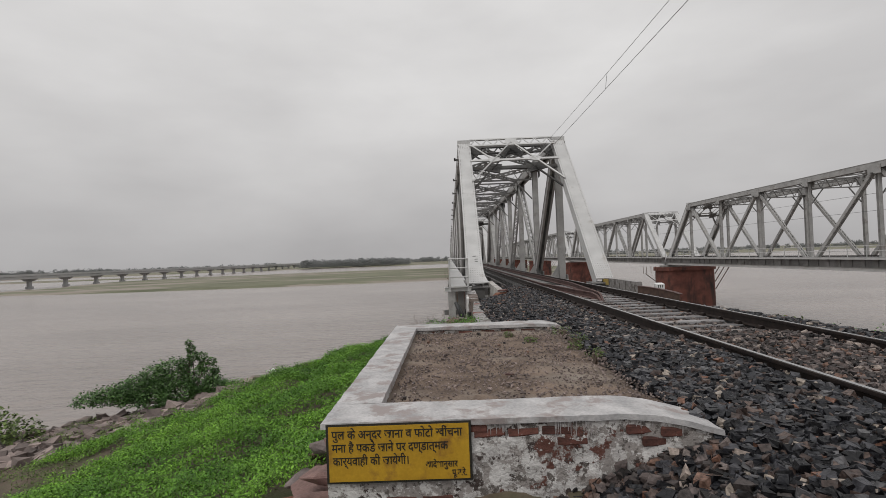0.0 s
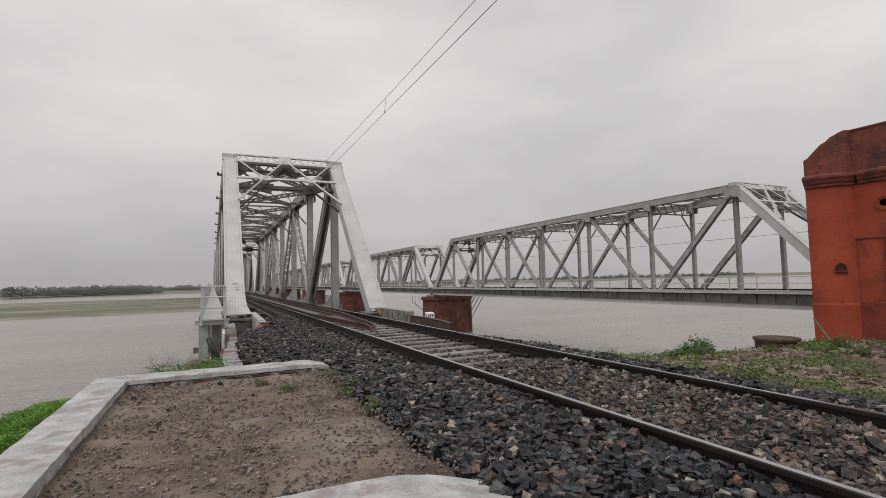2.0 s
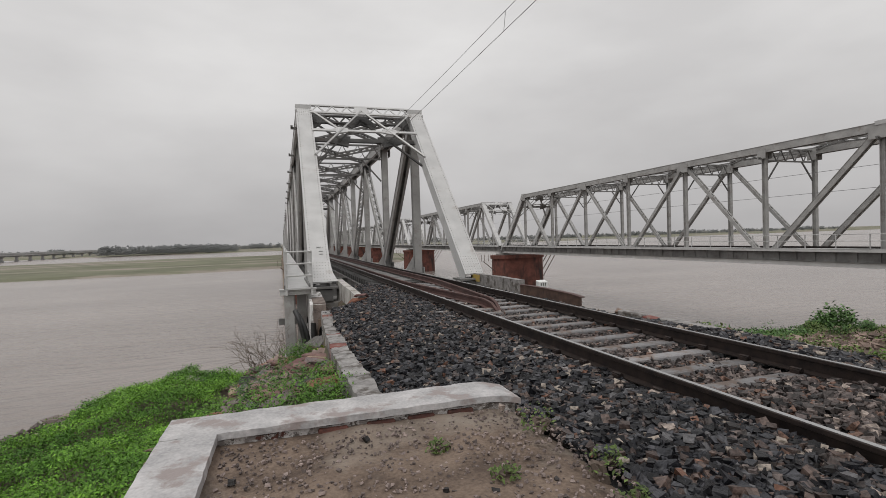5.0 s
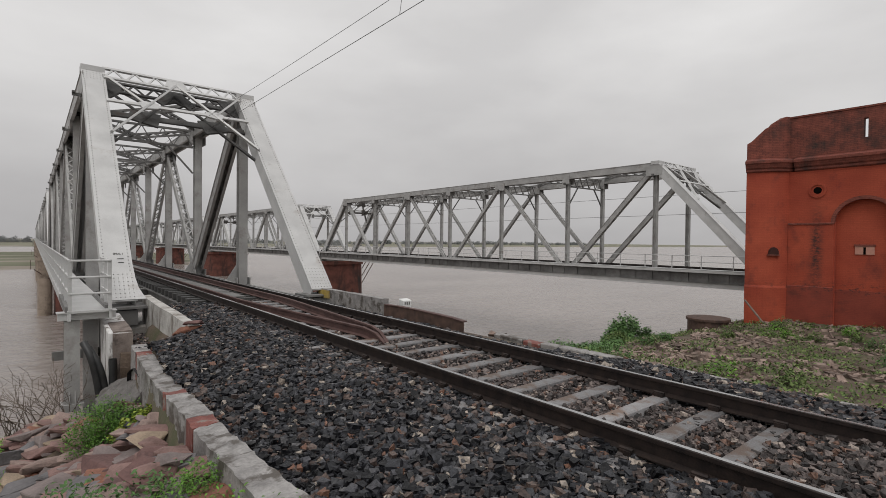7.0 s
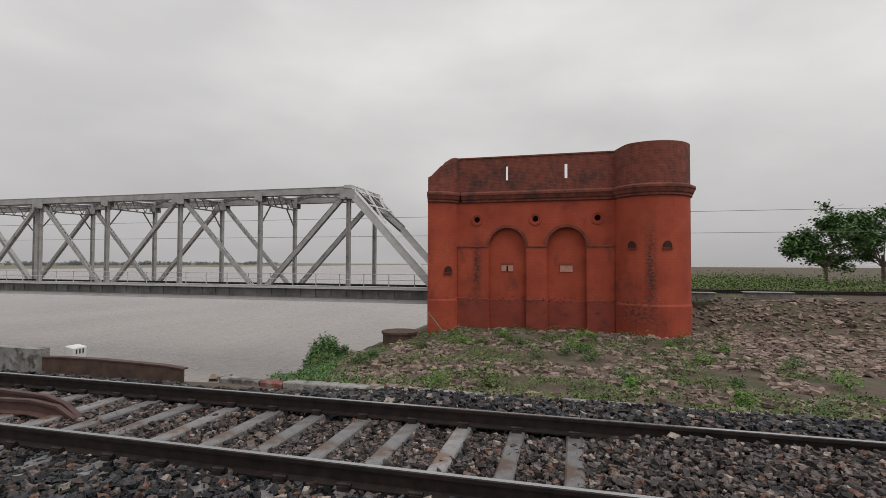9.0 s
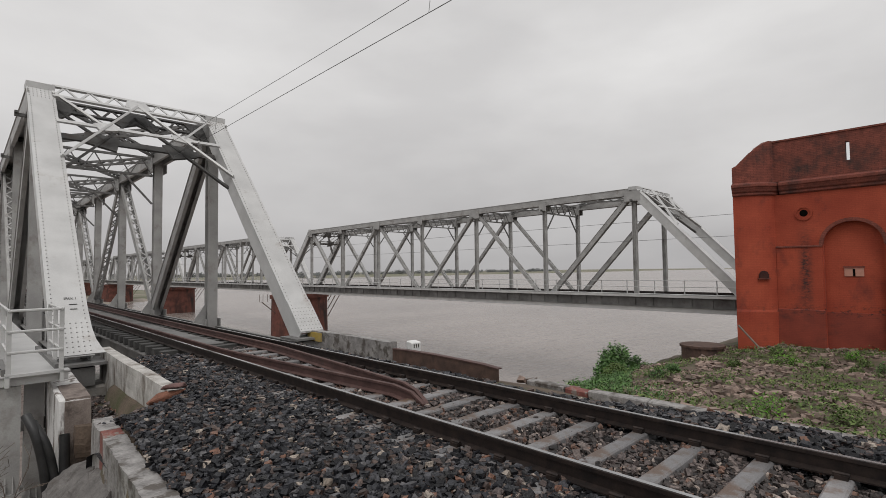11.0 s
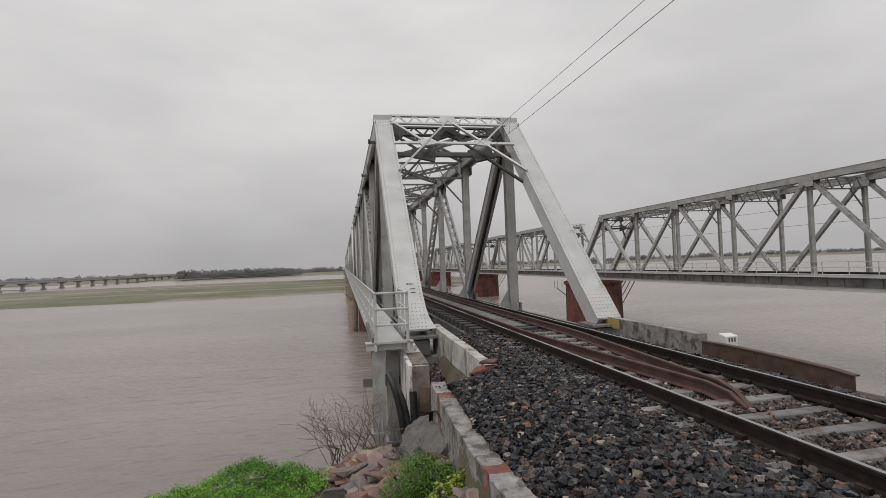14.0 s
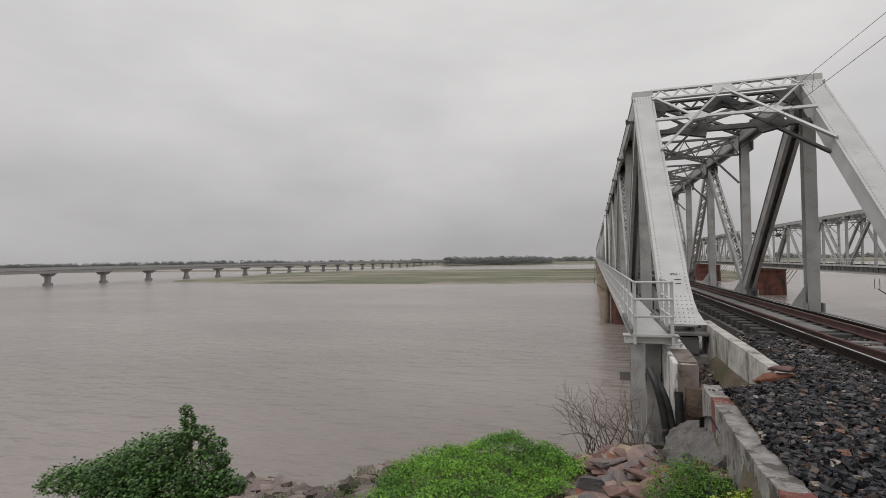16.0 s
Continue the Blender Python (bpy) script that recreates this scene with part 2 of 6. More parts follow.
def add_soot(m, y0, half_y, z0, z1, shade, low=0.42, high=0.58):
    """A ragged run of soot and moss below a leaking hole: round y0, from z0 to z1, broken up by the courses."""
    nd, ln = m.node_tree.nodes, m.node_tree.links
    b = nd["Principled BSDF"]
    tc = nd.new("ShaderNodeTexCoord")
    sep = nd.new("ShaderNodeSeparateXYZ")
    ln.new(tc.outputs["Object"], sep.inputs[0])

    def fall(socket, mid, half):
        a = nd.new("ShaderNodeMath")
        a.operation = "SUBTRACT"
        ln.new(socket, a.inputs[0])
        a.inputs[1].default_value = mid
        c = nd.new("ShaderNodeMath")
        c.operation = "ABSOLUTE"
        ln.new(a.outputs[0], c.inputs[0])
        r = nd.new("ShaderNodeMapRange")
        r.inputs[1].default_value, r.inputs[2].default_value, r.inputs[3].default_value, r.inputs[4].default_value = half * 0.2, half, 1.0, 0.0
        ln.new(c.outputs[0], r.inputs[0])
        return r.outputs[0]
    mp = nd.new("ShaderNodeMapping")
    mp.inputs["Scale"].default_value = (5.0, 5.0, 11.0)
    ln.new(tc.outputs["Object"], mp.inputs[0])
    n = nd.new("ShaderNodeTexNoise")
    n.inputs["Scale"].default_value, n.inputs["Detail"].default_value, n.inputs["Roughness"].default_value = 1.0, 8.0, 0.7
    ln.new(mp.outputs[0], n.inputs["Vector"])
    r = nd.new("ShaderNodeMapRange")
    r.inputs[1].default_value, r.inputs[2].default_value = low, high
    ln.new(n.outputs["Fac"], r.inputs[0])
    f1 = nd.new("ShaderNodeMath")
    f1.operation = "MULTIPLY"
    ln.new(fall(sep.outputs["Y"], y0, half_y), f1.inputs[0])
    ln.new(fall(sep.outputs["Z"], (z0 + z1) / 2, (z1 - z0) / 2), f1.inputs[1])
    f2 = nd.new("ShaderNodeMath")
    f2.operation = "MULTIPLY"
    ln.new(f1.outputs[0], f2.inputs[0])
    ln.new(r.outputs[0], f2.inputs[1])
    mx = nd.new("ShaderNodeMix")
    mx.data_type = "RGBA"
    ln.new(f2.outputs[0], mx.inputs[0])
    ln.new(b.inputs["Base Color"].links[0].from_socket, mx.inputs[6])
    mx.inputs[7].default_value = (*shade, 1)
    ln.new(mx.outputs[2], b.inputs["Base Color"])


SOOT = (0.03, 0.02, 0.018)
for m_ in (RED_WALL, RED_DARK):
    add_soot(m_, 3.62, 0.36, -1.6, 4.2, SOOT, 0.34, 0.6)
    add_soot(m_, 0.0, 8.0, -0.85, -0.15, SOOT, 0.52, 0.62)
add_soot(RED_WALL, -6.0, 0.4, -2.4, 5.0, SOOT, 0.34, 0.6)
add_soot(RED_WALL, -5.2, 1.6, -2.2, 0.2, (0.09, 0.03, 0.022), 0.4, 0.6)
PIER_RED = material("red_brick_pier", (0.085, 0.035, 0.028), (0.19, 0.07, 0.052), 1.2, 0.9, 0, 0.4, stain=(0.035, 0.025, 0.023), stain_scale=0.45, stain_span=(0.48, 0.62), stain_stretch=(1.6, 1.6, 0.4))
PIER_TAN = material("tan_stone_pier", (0.24, 0.19, 0.15), (0.38, 0.31, 0.25), 1.2, 0.9, 0, 0.4, stain=(0.12, 0.09, 0.07), stain_scale=0.5)
# flat black on solid pieces stands in for the dark inside vents and slot
BLACK = material("black_void", (0.004, 0.003, 0.003), (0.008, 0.007, 0.006), 5, 1.0)
BLACK.node_tree.nodes["Principled BSDF"].inputs["Specular IOR Level"].default_value = 0.0
YELLOW = material("yellow_sign_paint", (0.40, 0.225, 0.012), (0.56, 0.33, 0.022), 3, 0.6, 0, 0.15, stain=(0.22, 0.095, 0.025), stain_scale=5, stain_span=(0.54, 0.72))
YELLOW_OLD = material("faded_yellow_paint", (0.33, 0.23, 0.05), (0.45, 0.32, 0.08), 4, 0.8, 0, 0.2, stain=(0.2, 0.17, 0.13), stain_scale=4)
LETTER = material("black_sign_paint", (0.015, 0.015, 0.012), (0.03, 0.028, 0.022), 10, 0.6)
WHITE = material("white_paint", (0.62, 0.62, 0.61), (0.78, 0.78, 0.77), 5, 0.6, 0, 0.1)
PIPE = material("black_rubber", (0.012, 0.012, 0.013), (0.03, 0.03, 0.03), 6, 0.5)
GREY_STONE = material("grey_riprap_stone", (0.11, 0.088, 0.082), (0.27, 0.215, 0.195), 2.5, 0.9, 0, 0.5, island=0.5)
GRASS = material("fresh_green_ground_cover", (0.045, 0.135, 0.009), (0.165, 0.345, 0.03), 0.9, 0.7, 0, 0, island=0.5, spread=(0.38, 0.6))
LEAF = material("shrub_leaves", (0.04, 0.095, 0.022), (0.09, 0.185, 0.042), 2, 0.6, 0, 0, island=0.45)
PLANT = material("feathery_green_leaf", (0.05, 0.125, 0.012), (0.12, 0.25, 0.03), 2.0, 0.7, 0, 0, island=0.5)
YELLOW_LEAF = material("yellow_green_leaf", (0.16, 0.22, 0.02), (0.3, 0.36, 0.05), 3, 0.6, 0, 0, island=0.3)
WEED = material("mixed_weeds", (0.055, 0.095, 0.02), (0.135, 0.185, 0.05), 0.8, 0.75, 0, 0, island=0.5)
DRY = material("dry_twigs", (0.10, 0.075, 0.06), (0.2, 0.16, 0.13), 3, 0.9)
# leaf colour is greyed and lightened to carry the haze of distance
HAZE_TREE = material("hazed_far_trees", (0.19, 0.198, 0.197), (0.225, 0.232, 0.23), 0.02, 0.95, 0, 0)
SANDBAR = material("grassy_sandbar", (0.10, 0.108, 0.062), (0.19, 0.188, 0.125), 0.03, 0.95, 0, 0, fine=0.2, stain=(0.27, 0.235, 0.20), stain_scale=0.02, stain_span=(0.5, 0.58), stain_stretch=(0.5, 2.0, 1))
# paler than the near concrete: haze is put into the far bridge's colour
FAR_CONCRETE = material("hazed_far_concrete", (0.38, 0.378, 0.375), (0.45, 0.448, 0.445), 0.3, 0.9)
WIRE = material("copper_wire", (0.17, 0.17, 0.175), (0.24, 0.24, 0.24), 5, 0.5, 0.6)


def rock_material():
    """Sandstone: each block grey, purple, pink or rust by chance, with grain."""
    m = material("red_sandstone_rubble", (0.55, 0.55, 0.55), (1.0, 1.0, 1.0), 4, 0.8, 0, 0.6, fine=35, bump_distance=0.03)
    nd, ln = m.node_tree.nodes, m.node_tree.links
    info = nd.new("ShaderNodeObjectInfo")
    ramp = nd.new("ShaderNodeValToRGB")
    rows = [(0, (0.23, 0.185, 0.176)), (0.25, (0.26, 0.158, 0.14)), (0.48, (0.33, 0.238, 0.208)), (0.62, (0.17, 0.092, 0.084)), (0.76, (0.26, 0.112, 0.072)), (0.82, (0.17, 0.16, 0.165)), (0.94, (0.38, 0.29, 0.21))]
    e = ramp.color_ramp.elements
    ramp.color_ramp.interpolation = "CONSTANT"
    while len(e) < len(rows):
        e.new(0.5)
    for el, (p_, c_) in zip(e, rows):
        el.position, el.color = p_, (*c_, 1)
    ln.new(info.outputs["Random"], ramp.inputs[0])
    b = nd["Principled BSDF"]
    old = b.inputs["Base Color"].links[0].from_socket
    mx = nd.new("ShaderNodeMix")
    mx.data_type, mx.blend_type = "RGBA", "MULTIPLY"
    mx.inputs[0].default_value = 1.0
    ln.new(old, mx.inputs[6])
    ln.new(ramp.outputs[0], mx.inputs[7])
    ln.new(mx.outputs[2], b.inputs["Base Color"])
    return m


RED_STONE = rock_material()


def flaking_plaster():
    """Old plaster: white skin that has peeled to grey render and in places to dark brick, with ragged edges."""
    m = material("flaking_white_plaster", (0.46, 0.44, 0.43), (0.70, 0.685, 0.67), 7, 0.85, 0, 0.9, fine=55, bump_distance=0.03)
    nd, ln = m.node_tree.nodes, m.node_tree.links
    b = nd["Principled BSDF"]
    col = b.inputs["Base Color"].links[0].from_socket
    tc = nd.new("ShaderNodeTexCoord")
    for sc, lo, hi, shade, seed in ((6.5, 0.50, 0.53, (0.30, 0.275, 0.26), 1.0), (13.0, 0.55, 0.58, (0.13, 0.115, 0.105), 4.0), (8.0, 0.585, 0.60, (0.055, 0.04, 0.036), 6.0), (3.2, 0.59, 0.61, (0.12, 0.05, 0.038), 9.0), (30.0, 0.60, 0.63, (0.62, 0.61, 0.6), 12.0)):
        mp = nd.new("ShaderNodeMapping")
        mp.inputs["Location"].default_value = (seed, seed, seed)
        ln.new(tc.outputs["Object"], mp.inputs[0])
        n = nd.new("ShaderNodeTexNoise")
        n.inputs["Scale"].default_value, n.inputs["Detail"].default_value, n.inputs["Roughness"].default_value = sc, 12.0, 0.68
        ln.new(mp.outputs[0], n.inputs["Vector"])
        r = nd.new("ShaderNodeMapRange")
        r.inputs[1].default_value, r.inputs[2].default_value = lo, hi
        ln.new(n.outputs["Fac"], r.inputs[0])
        mx = nd.new("ShaderNodeMix")
        mx.data_type = "RGBA"
        ln.new(r.outputs[0], mx.inputs[0])
        ln.new(col, mx.inputs[6])
        mx.inputs[7].default_value = (*shade, 1)
        col = mx.outputs[2]
    ln.new(col, b.inputs["Base Color"])
    return m


PLASTER_FLAKED = flaking_plaster()


def water_material():
    m = bpy.data.materials.new("muddy_river_water")
    m.use_nodes = True
    nd, ln = m.node_tree.nodes, m.node_tree.links
    b = nd["Principled BSDF"]
    tc = nd.new("ShaderNodeTexCoord")
    mp = nd.new("ShaderNodeMapping")
    mp.inputs["Scale"].default_value = (0.45, 1.0, 1.0)
    ln.new(tc.outputs["Object"], mp.inputs[0])
    a = nd.new("ShaderNodeTexNoise")
    a.inputs["Scale"].default_value, a.inputs["Detail"].default_value = 0.8, 7.0
    c = nd.new("ShaderNodeTexNoise")
    c.inputs["Scale"].default_value, c.inputs["Detail"].default_value = 0.05, 4.0
    ln.new(mp.outputs[0], a.inputs["Vector"])
    ln.new(mp.outputs[0], c.inputs["Vector"])
    r = nd.new("ShaderNodeValToRGB")
    r.color_ramp.elements[0].position, r.color_ramp.elements[0].color = 0.35, (0.238, 0.206, 0.188, 1)
    r.color_ramp.elements[1].position, r.color_ramp.elements[1].color = 0.65, (0.30, 0.262, 0.24, 1)
    ln.new(c.outputs["Fac"], r.inputs[0])
    ln.new(r.outputs[0], b.inputs["Base Color"])
    b.inputs["Roughness"].default_value = 0.2
    b.inputs["IOR"].default_value = 1.33
    bp = nd.new("ShaderNodeBump")
    bp.inputs["Strength"].default_value, bp.inputs["Distance"].default_value = 1.0, 0.4
    ln.new(a.outputs["Fac"], bp.inputs["Height"])
    ln.new(bp.outputs[0], b.inputs["Normal"])
    return m


WATER = water_material()

# ---- mesh helpers ----


def box(bm, centre, size, m=None):
    """An axis-aligned box, turned and moved by m if it is given."""
    v = bmesh.ops.create_cube(bm, size=1)["verts"]
    bmesh.ops.scale(bm, vec=size, verts=v)
    bmesh.ops.translate(bm, vec=centre, verts=v)
    if m:
        bmesh.ops.transform(bm, matrix=m, verts=v)
    return v


def beam(bm, p, q, w, h, side=(1, 0, 0)):
    """A bar from p to q; w measured along side, h across it."""
    p, q = Vector(p), Vector(q)
    y = (q - p).normalized()
    x = (Vector(side) - y * y.dot(Vector(side))).normalized()
    z = x.cross(y)
    rot = Matrix((x, y, z)).transposed().to_4x4()
    v = bmesh.ops.create_cube(bm, size=1)["verts"]
    bmesh.ops.scale(bm, vec=(w, (q - p).length, h), verts=v)
    bmesh.ops.transform(bm, matrix=Matrix.Translation((p + q) / 2) @ rot, verts=v)
    return v


def section(bm, pts, p, q, side=(1, 0, 0), face=1):
    """Extrudes one closed outline from p to q; outline rows are along side and across it."""
    p, q = Vector(p), Vector(q)
    y = (q - p).normalized()
    x = (Vector(side) - y * y.dot(Vector(side))).normalized()
    z = x.cross(y) * face
    rings = [[bm.verts.new(e + x * u + z * w) for u, w in pts] for e in (p, q)]
    n = len(pts)
    for i in range(n):
        bm.faces.new((rings[0][i], rings[0][(i + 1) % n], rings[1][(i + 1) % n], rings[1][i]))
    bm.faces.new(rings[0][::-1])
    bm.faces.new(rings[1])
    bmesh.ops.recalc_face_normals(bm, faces=bm.faces[:])


def channel(bm, p, q, w, h, side=(1, 0, 0), t=0.03, face=1):
    """A built-up section: two webs with a cover plate on one face and flanges on the other."""
    a, c, d, f = w / 2, w / 2 + 0.03, h / 2 + t / 2, h / 2 - t / 2
    half = [(a - t, f), (a - t, -f), (a - 0.14, -f), (a - 0.14, -d), (a, -d), (a, f), (c, f), (c, d)]
    section(bm, half + [(-u, v) for u, v in half[::-1]], p, q, side, face)


def laced(bm, p, q, w, h, side=(1, 0, 0), t=0.03, pitch=0.5):
    """A laced member: two channels joined by zigzag lattice bars on both faces."""
    p, q = Vector(p), Vector(q)
    y = (q - p).normalized()
    x = (Vector(side) - y * y.dot(Vector(side))).normalized()
    z = x.cross(y)
    for s in (-1, 1):
        o = x * s * (w / 2 - 0.05)
        beam(bm, p + o, q + o, 0.1, h, side)
    n = max(2, int((q - p).length / pitch))
    for f in (-1, 1):
        for i in range(n):
            a, b = p.lerp(q, i / n), p.lerp(q, (i + 1) / n)
            s = 1 if i % 2 else -1
            beam(bm, a + x * s * (w / 2 - 0.05) + z * f * h / 2, b - x * s * (w / 2 - 0.05) + z * f * h / 2, 0.07, 0.02, x)


def tube(bm, p, q, r, n=8, r2=None):
    p, q = Vector(p), Vector(q)
    d = q - p
    v = bmesh.ops.create_cone(bm, cap_ends=True, segments=n, radius1=r, radius2=r if r2 is None else r2, depth=d.length)["verts"]
    bmesh.ops.transform(bm, matrix=Matrix.Translation((p + q) / 2) @ d.to_track_quat("Z", "Y").to_matrix().to_4x4(), verts=v)
    return v


def mesh_of(name, bm, mat):
    me = bpy.data.meshes.new(name)
    bm.to_mesh(me)
    bm.free()
    if mat:
        me.materials.append(mat)
    return me


def part(name, bm, mat, parent=None, label="", m=None):
    """Links a bmesh as one mesh object, under a thing or part."""
    ob = new(name, mesh_of(name, bm, mat))
    if m is not None:
        ob.matrix_basis = m
    if parent:
        ob.parent = parent
    if label:
        ob["label"] = label
    return ob


def share(name, me, parent, m):
    """Another object on a mesh that exists."""
    ob = new(name, me)
    ob.parent = parent
    ob.matrix_basis = m
    return ob


def thing(name, label, category, at=(0, 0, 0), group="", kind=""):
    ob = new(name)
    ob.location = at
    return tagged(ob, label, category, group, kind)


def soften(bm, width=0.02, segments=1):
    bmesh.ops.bevel(bm, geom=bm.edges[:], offset=width, segments=segments, affect="EDGES", clamp_overlap=True)


def roughen(bm, amount, scale, seed=0.0):
    for v in bm.verts:
        v.co += noise.noise_vector(v.co * scale + Vector((seed, seed * 2, seed * 3))) * amount


# ---- ground: one sheet with banks, cut by the river ----
WATER_Z = -8.0


def lerp_table(x, table):
    if x <= table[0][0]:
        return table[0][1]
    for (a, fa), (b, fb) in zip(table, table[1:]):
        if x <= b:
            return fa + (fb - fa) * (x - a) / (b - a)
    return table[-1][1]


CROSS = [(-60, -7.0), (-30, -5.2), (-19, -4.1), (-13, -3.1), (-9, -2.0), (-6.2, -1.45), (-5.1, -0.9), (-4.3, -0.5), (-3.75, -0.32), (-3.4, -0.45), (-1.9, -0.30), (1.9, -0.30),
         (3.2, -0.6), (4.0, -0.8), (5.5, -1.15), (8, -1.75), (12, -2.05), (20, -2.25), (60, -2.6)]
EDGE = [(-60, 4), (-20, 6.2), (-13, 8.6), (-10.2, 6.4), (-8.2, 8.0), (-6.4, 8.2), (-5, 9.4), (-3, 10.4), (2.5, 10.4), (2.9, 5.2), (4.5, 5.0), (10, 7.4), (16, 10.2), (22, 13.0), (28, 14.0), (60, 15)]


def kerb_line(y):
    return -3.57 + 0.05 * max(0.0, min(y, 7.3) - 1.0)


def ground_height(x, y):
    z = lerp_table(x, CROSS)
    if x < -3.4:
        f = max(0.0, min(1.0, (y - 2.5) / 6.5))
        near = max(0.0, min(1.0, (-3.55 - x) / 0.4)) * max(0.42, min(1.0, (7.2 + x) / 1.8))
        z -= 1.35 * f * f * near + 0.25 * max(0.0, min(1.0, y / 4)) * near
    if -7 < x < kerb_line(y) - 0.1:
        z -= 0.5 * max(0.0, min(1.0, (y - 0.8) / 3, (7 - y) / 2.5)) * min(1.0, (kerb_line(y) - 0.1 - x) / 0.1) * min(1.0, (x + 7) / 1.5)
    if -4.6 < x < kerb_line(y) - 0.1 and 3.8 < y < 12:
        z = min(z, -1.05 - 0.2 * (y - 4.5))
    if x < -2.5:
        z -= (1.25 if x > kerb_line(y) - 0.1 else 0.35) * max(0.0, min(1.0, (y - 6.7) / 0.9)) * max(0.0, min(1.0, (-2.55 - x) / 0.3)) * max(0.0, min(1.0, (x + 4.6) / 0.8))
    if x > 4:
        z -= (max(0.0, y - 3.5) * 0.12 + max(0.0, y - 6.8) * 0.22) * min(1.0, (x - 4) / 4)
    if x > 27:
        z += max(0.0, min(1.0, (x - 27) / 3.5)) * 1.7 * max(0.0, min(1.0, (7.5 - y) / 2.5))
    if -5.2 < x < -2.0 and y < -6.4:
        z = min(z, -0.5 - max(0.0, -4.3 - x) * 0.45)
    edge = lerp_table(x, EDGE)
    bump = noise.noise(Vector((x * 0.5, y * 0.5, 0))) * 0.16 + noise.noise(Vector((x * 1.7, y * 1.7, 5))) * 0.05
    if -3.5 < x < 2.4:
        bump *= 0.1
    elif 2.4 <= x < 4:
        bump *= 0.4
    over = y - edge - bump * 2
    if over > 0:
        z -= over * (1.9 if -3.4 < x < 2.6 else 0.95)
    return max(z + bump, WATER_Z - 3.0)


def grid_axis(spans):
    out = []
    for a, b, step in spans:
        n = round((b - a) / step)
        out += [a + (b - a) * i / n for i in range(n)]
    return out + [spans[-1][1]]


def sheet(name, xs, ys, height, mat):
    verts = [(x, y, height(x, y)) for y in ys for x in xs]
    w = len(xs)
    faces = [(j * w + i, j * w + i + 1, (j + 1) * w + i + 1, (j + 1) * w + i) for j in range(len(ys) - 1) for i in range(w - 1)]
    me = bpy.data.meshes.new(name)
    me.from_pydata(verts, [], faces)
    me.materials.append(mat)
    for p_ in me.polygons:
        p_.use_smooth = True
    return new(name, me)


ground = sheet("ground", grid_axis([(-400, -60, 20), (-60, -20, 2), (-20, -5.2, 0.4), (-5.2, -3.0, 0.1), (-3.0, 8, 0.4), (8, 40, 0.8), (40, 60, 4), (60, 400, 20)]),
               grid_axis([(-400, -40, 20), (-40, -12, 2), (-12, 14, 0.4), (14, 24, 1.0)]), ground_height, EARTH)
tagged(ground, "earth river bank with stony patches and weeds", "ground", kind="structure")

bm = bmesh.new()
bmesh.ops.create_grid(bm, x_segments=4, y_segments=4, size=4500)
bmesh.ops.translate(bm, vec=(0, 0, WATER_Z), verts=bm.verts)
tagged(part("water", bm, WATER), "muddy brown river in flood with small ripples", "river", kind="structure")


def bar_sheet(name, cx, cy, length, width, top, mat, label, seed):
    """A low sandbar or shore lying in the river."""
    bm = bmesh.new()
    ring = []
    n = 90
    for i in range(n):
        a = 2 * math.pi * i / n
        r = 1 + 0.16 * noise.noise(Vector((math.cos(a) * 2.2, math.sin(a) * 2.2, seed)))
        u, w = math.copysign(abs(math.cos(a)) ** 0.6, math.cos(a)), math.copysign(abs(math.sin(a)) ** 0.6, math.sin(a))
        ring.append(bm.verts.new((cx + u * length / 2 * r, cy + w * width / 2 * r, WATER_Z - 0.3)))
    inner = [bm.verts.new((cx + (v.co.x - cx) * 0.985, cy + (v.co.y - cy) * 0.94, WATER_Z + top)) for v in ring]
    for i in range(n):
        bm.faces.new((ring[i], ring[(i + 1) % n], inner[(i + 1) % n], inner[i]))
    bm.faces.new(inner)
    return tagged(part(name, bm, mat), label, "sandbar", kind="structure")


bar_sheet("sandbar", -80, 290, 300, 215, 0.7, SANDBAR, "low green and sandy bar in the river", 1.0)
bar_sheet("sandbar", -520, 460, 500, 60, 0.5, SANDBAR, "low sandy bar with thin grass", 3.0)
bar_sheet("far_bank", 0, 1560, 7000, 1900, 1.2, SANDBAR, "flat far river bank", 5.0)
bar_sheet("far_bank", 900, 700, 1100, 80, 0.5, SANDBAR, "pale far sand flats", 7.0)


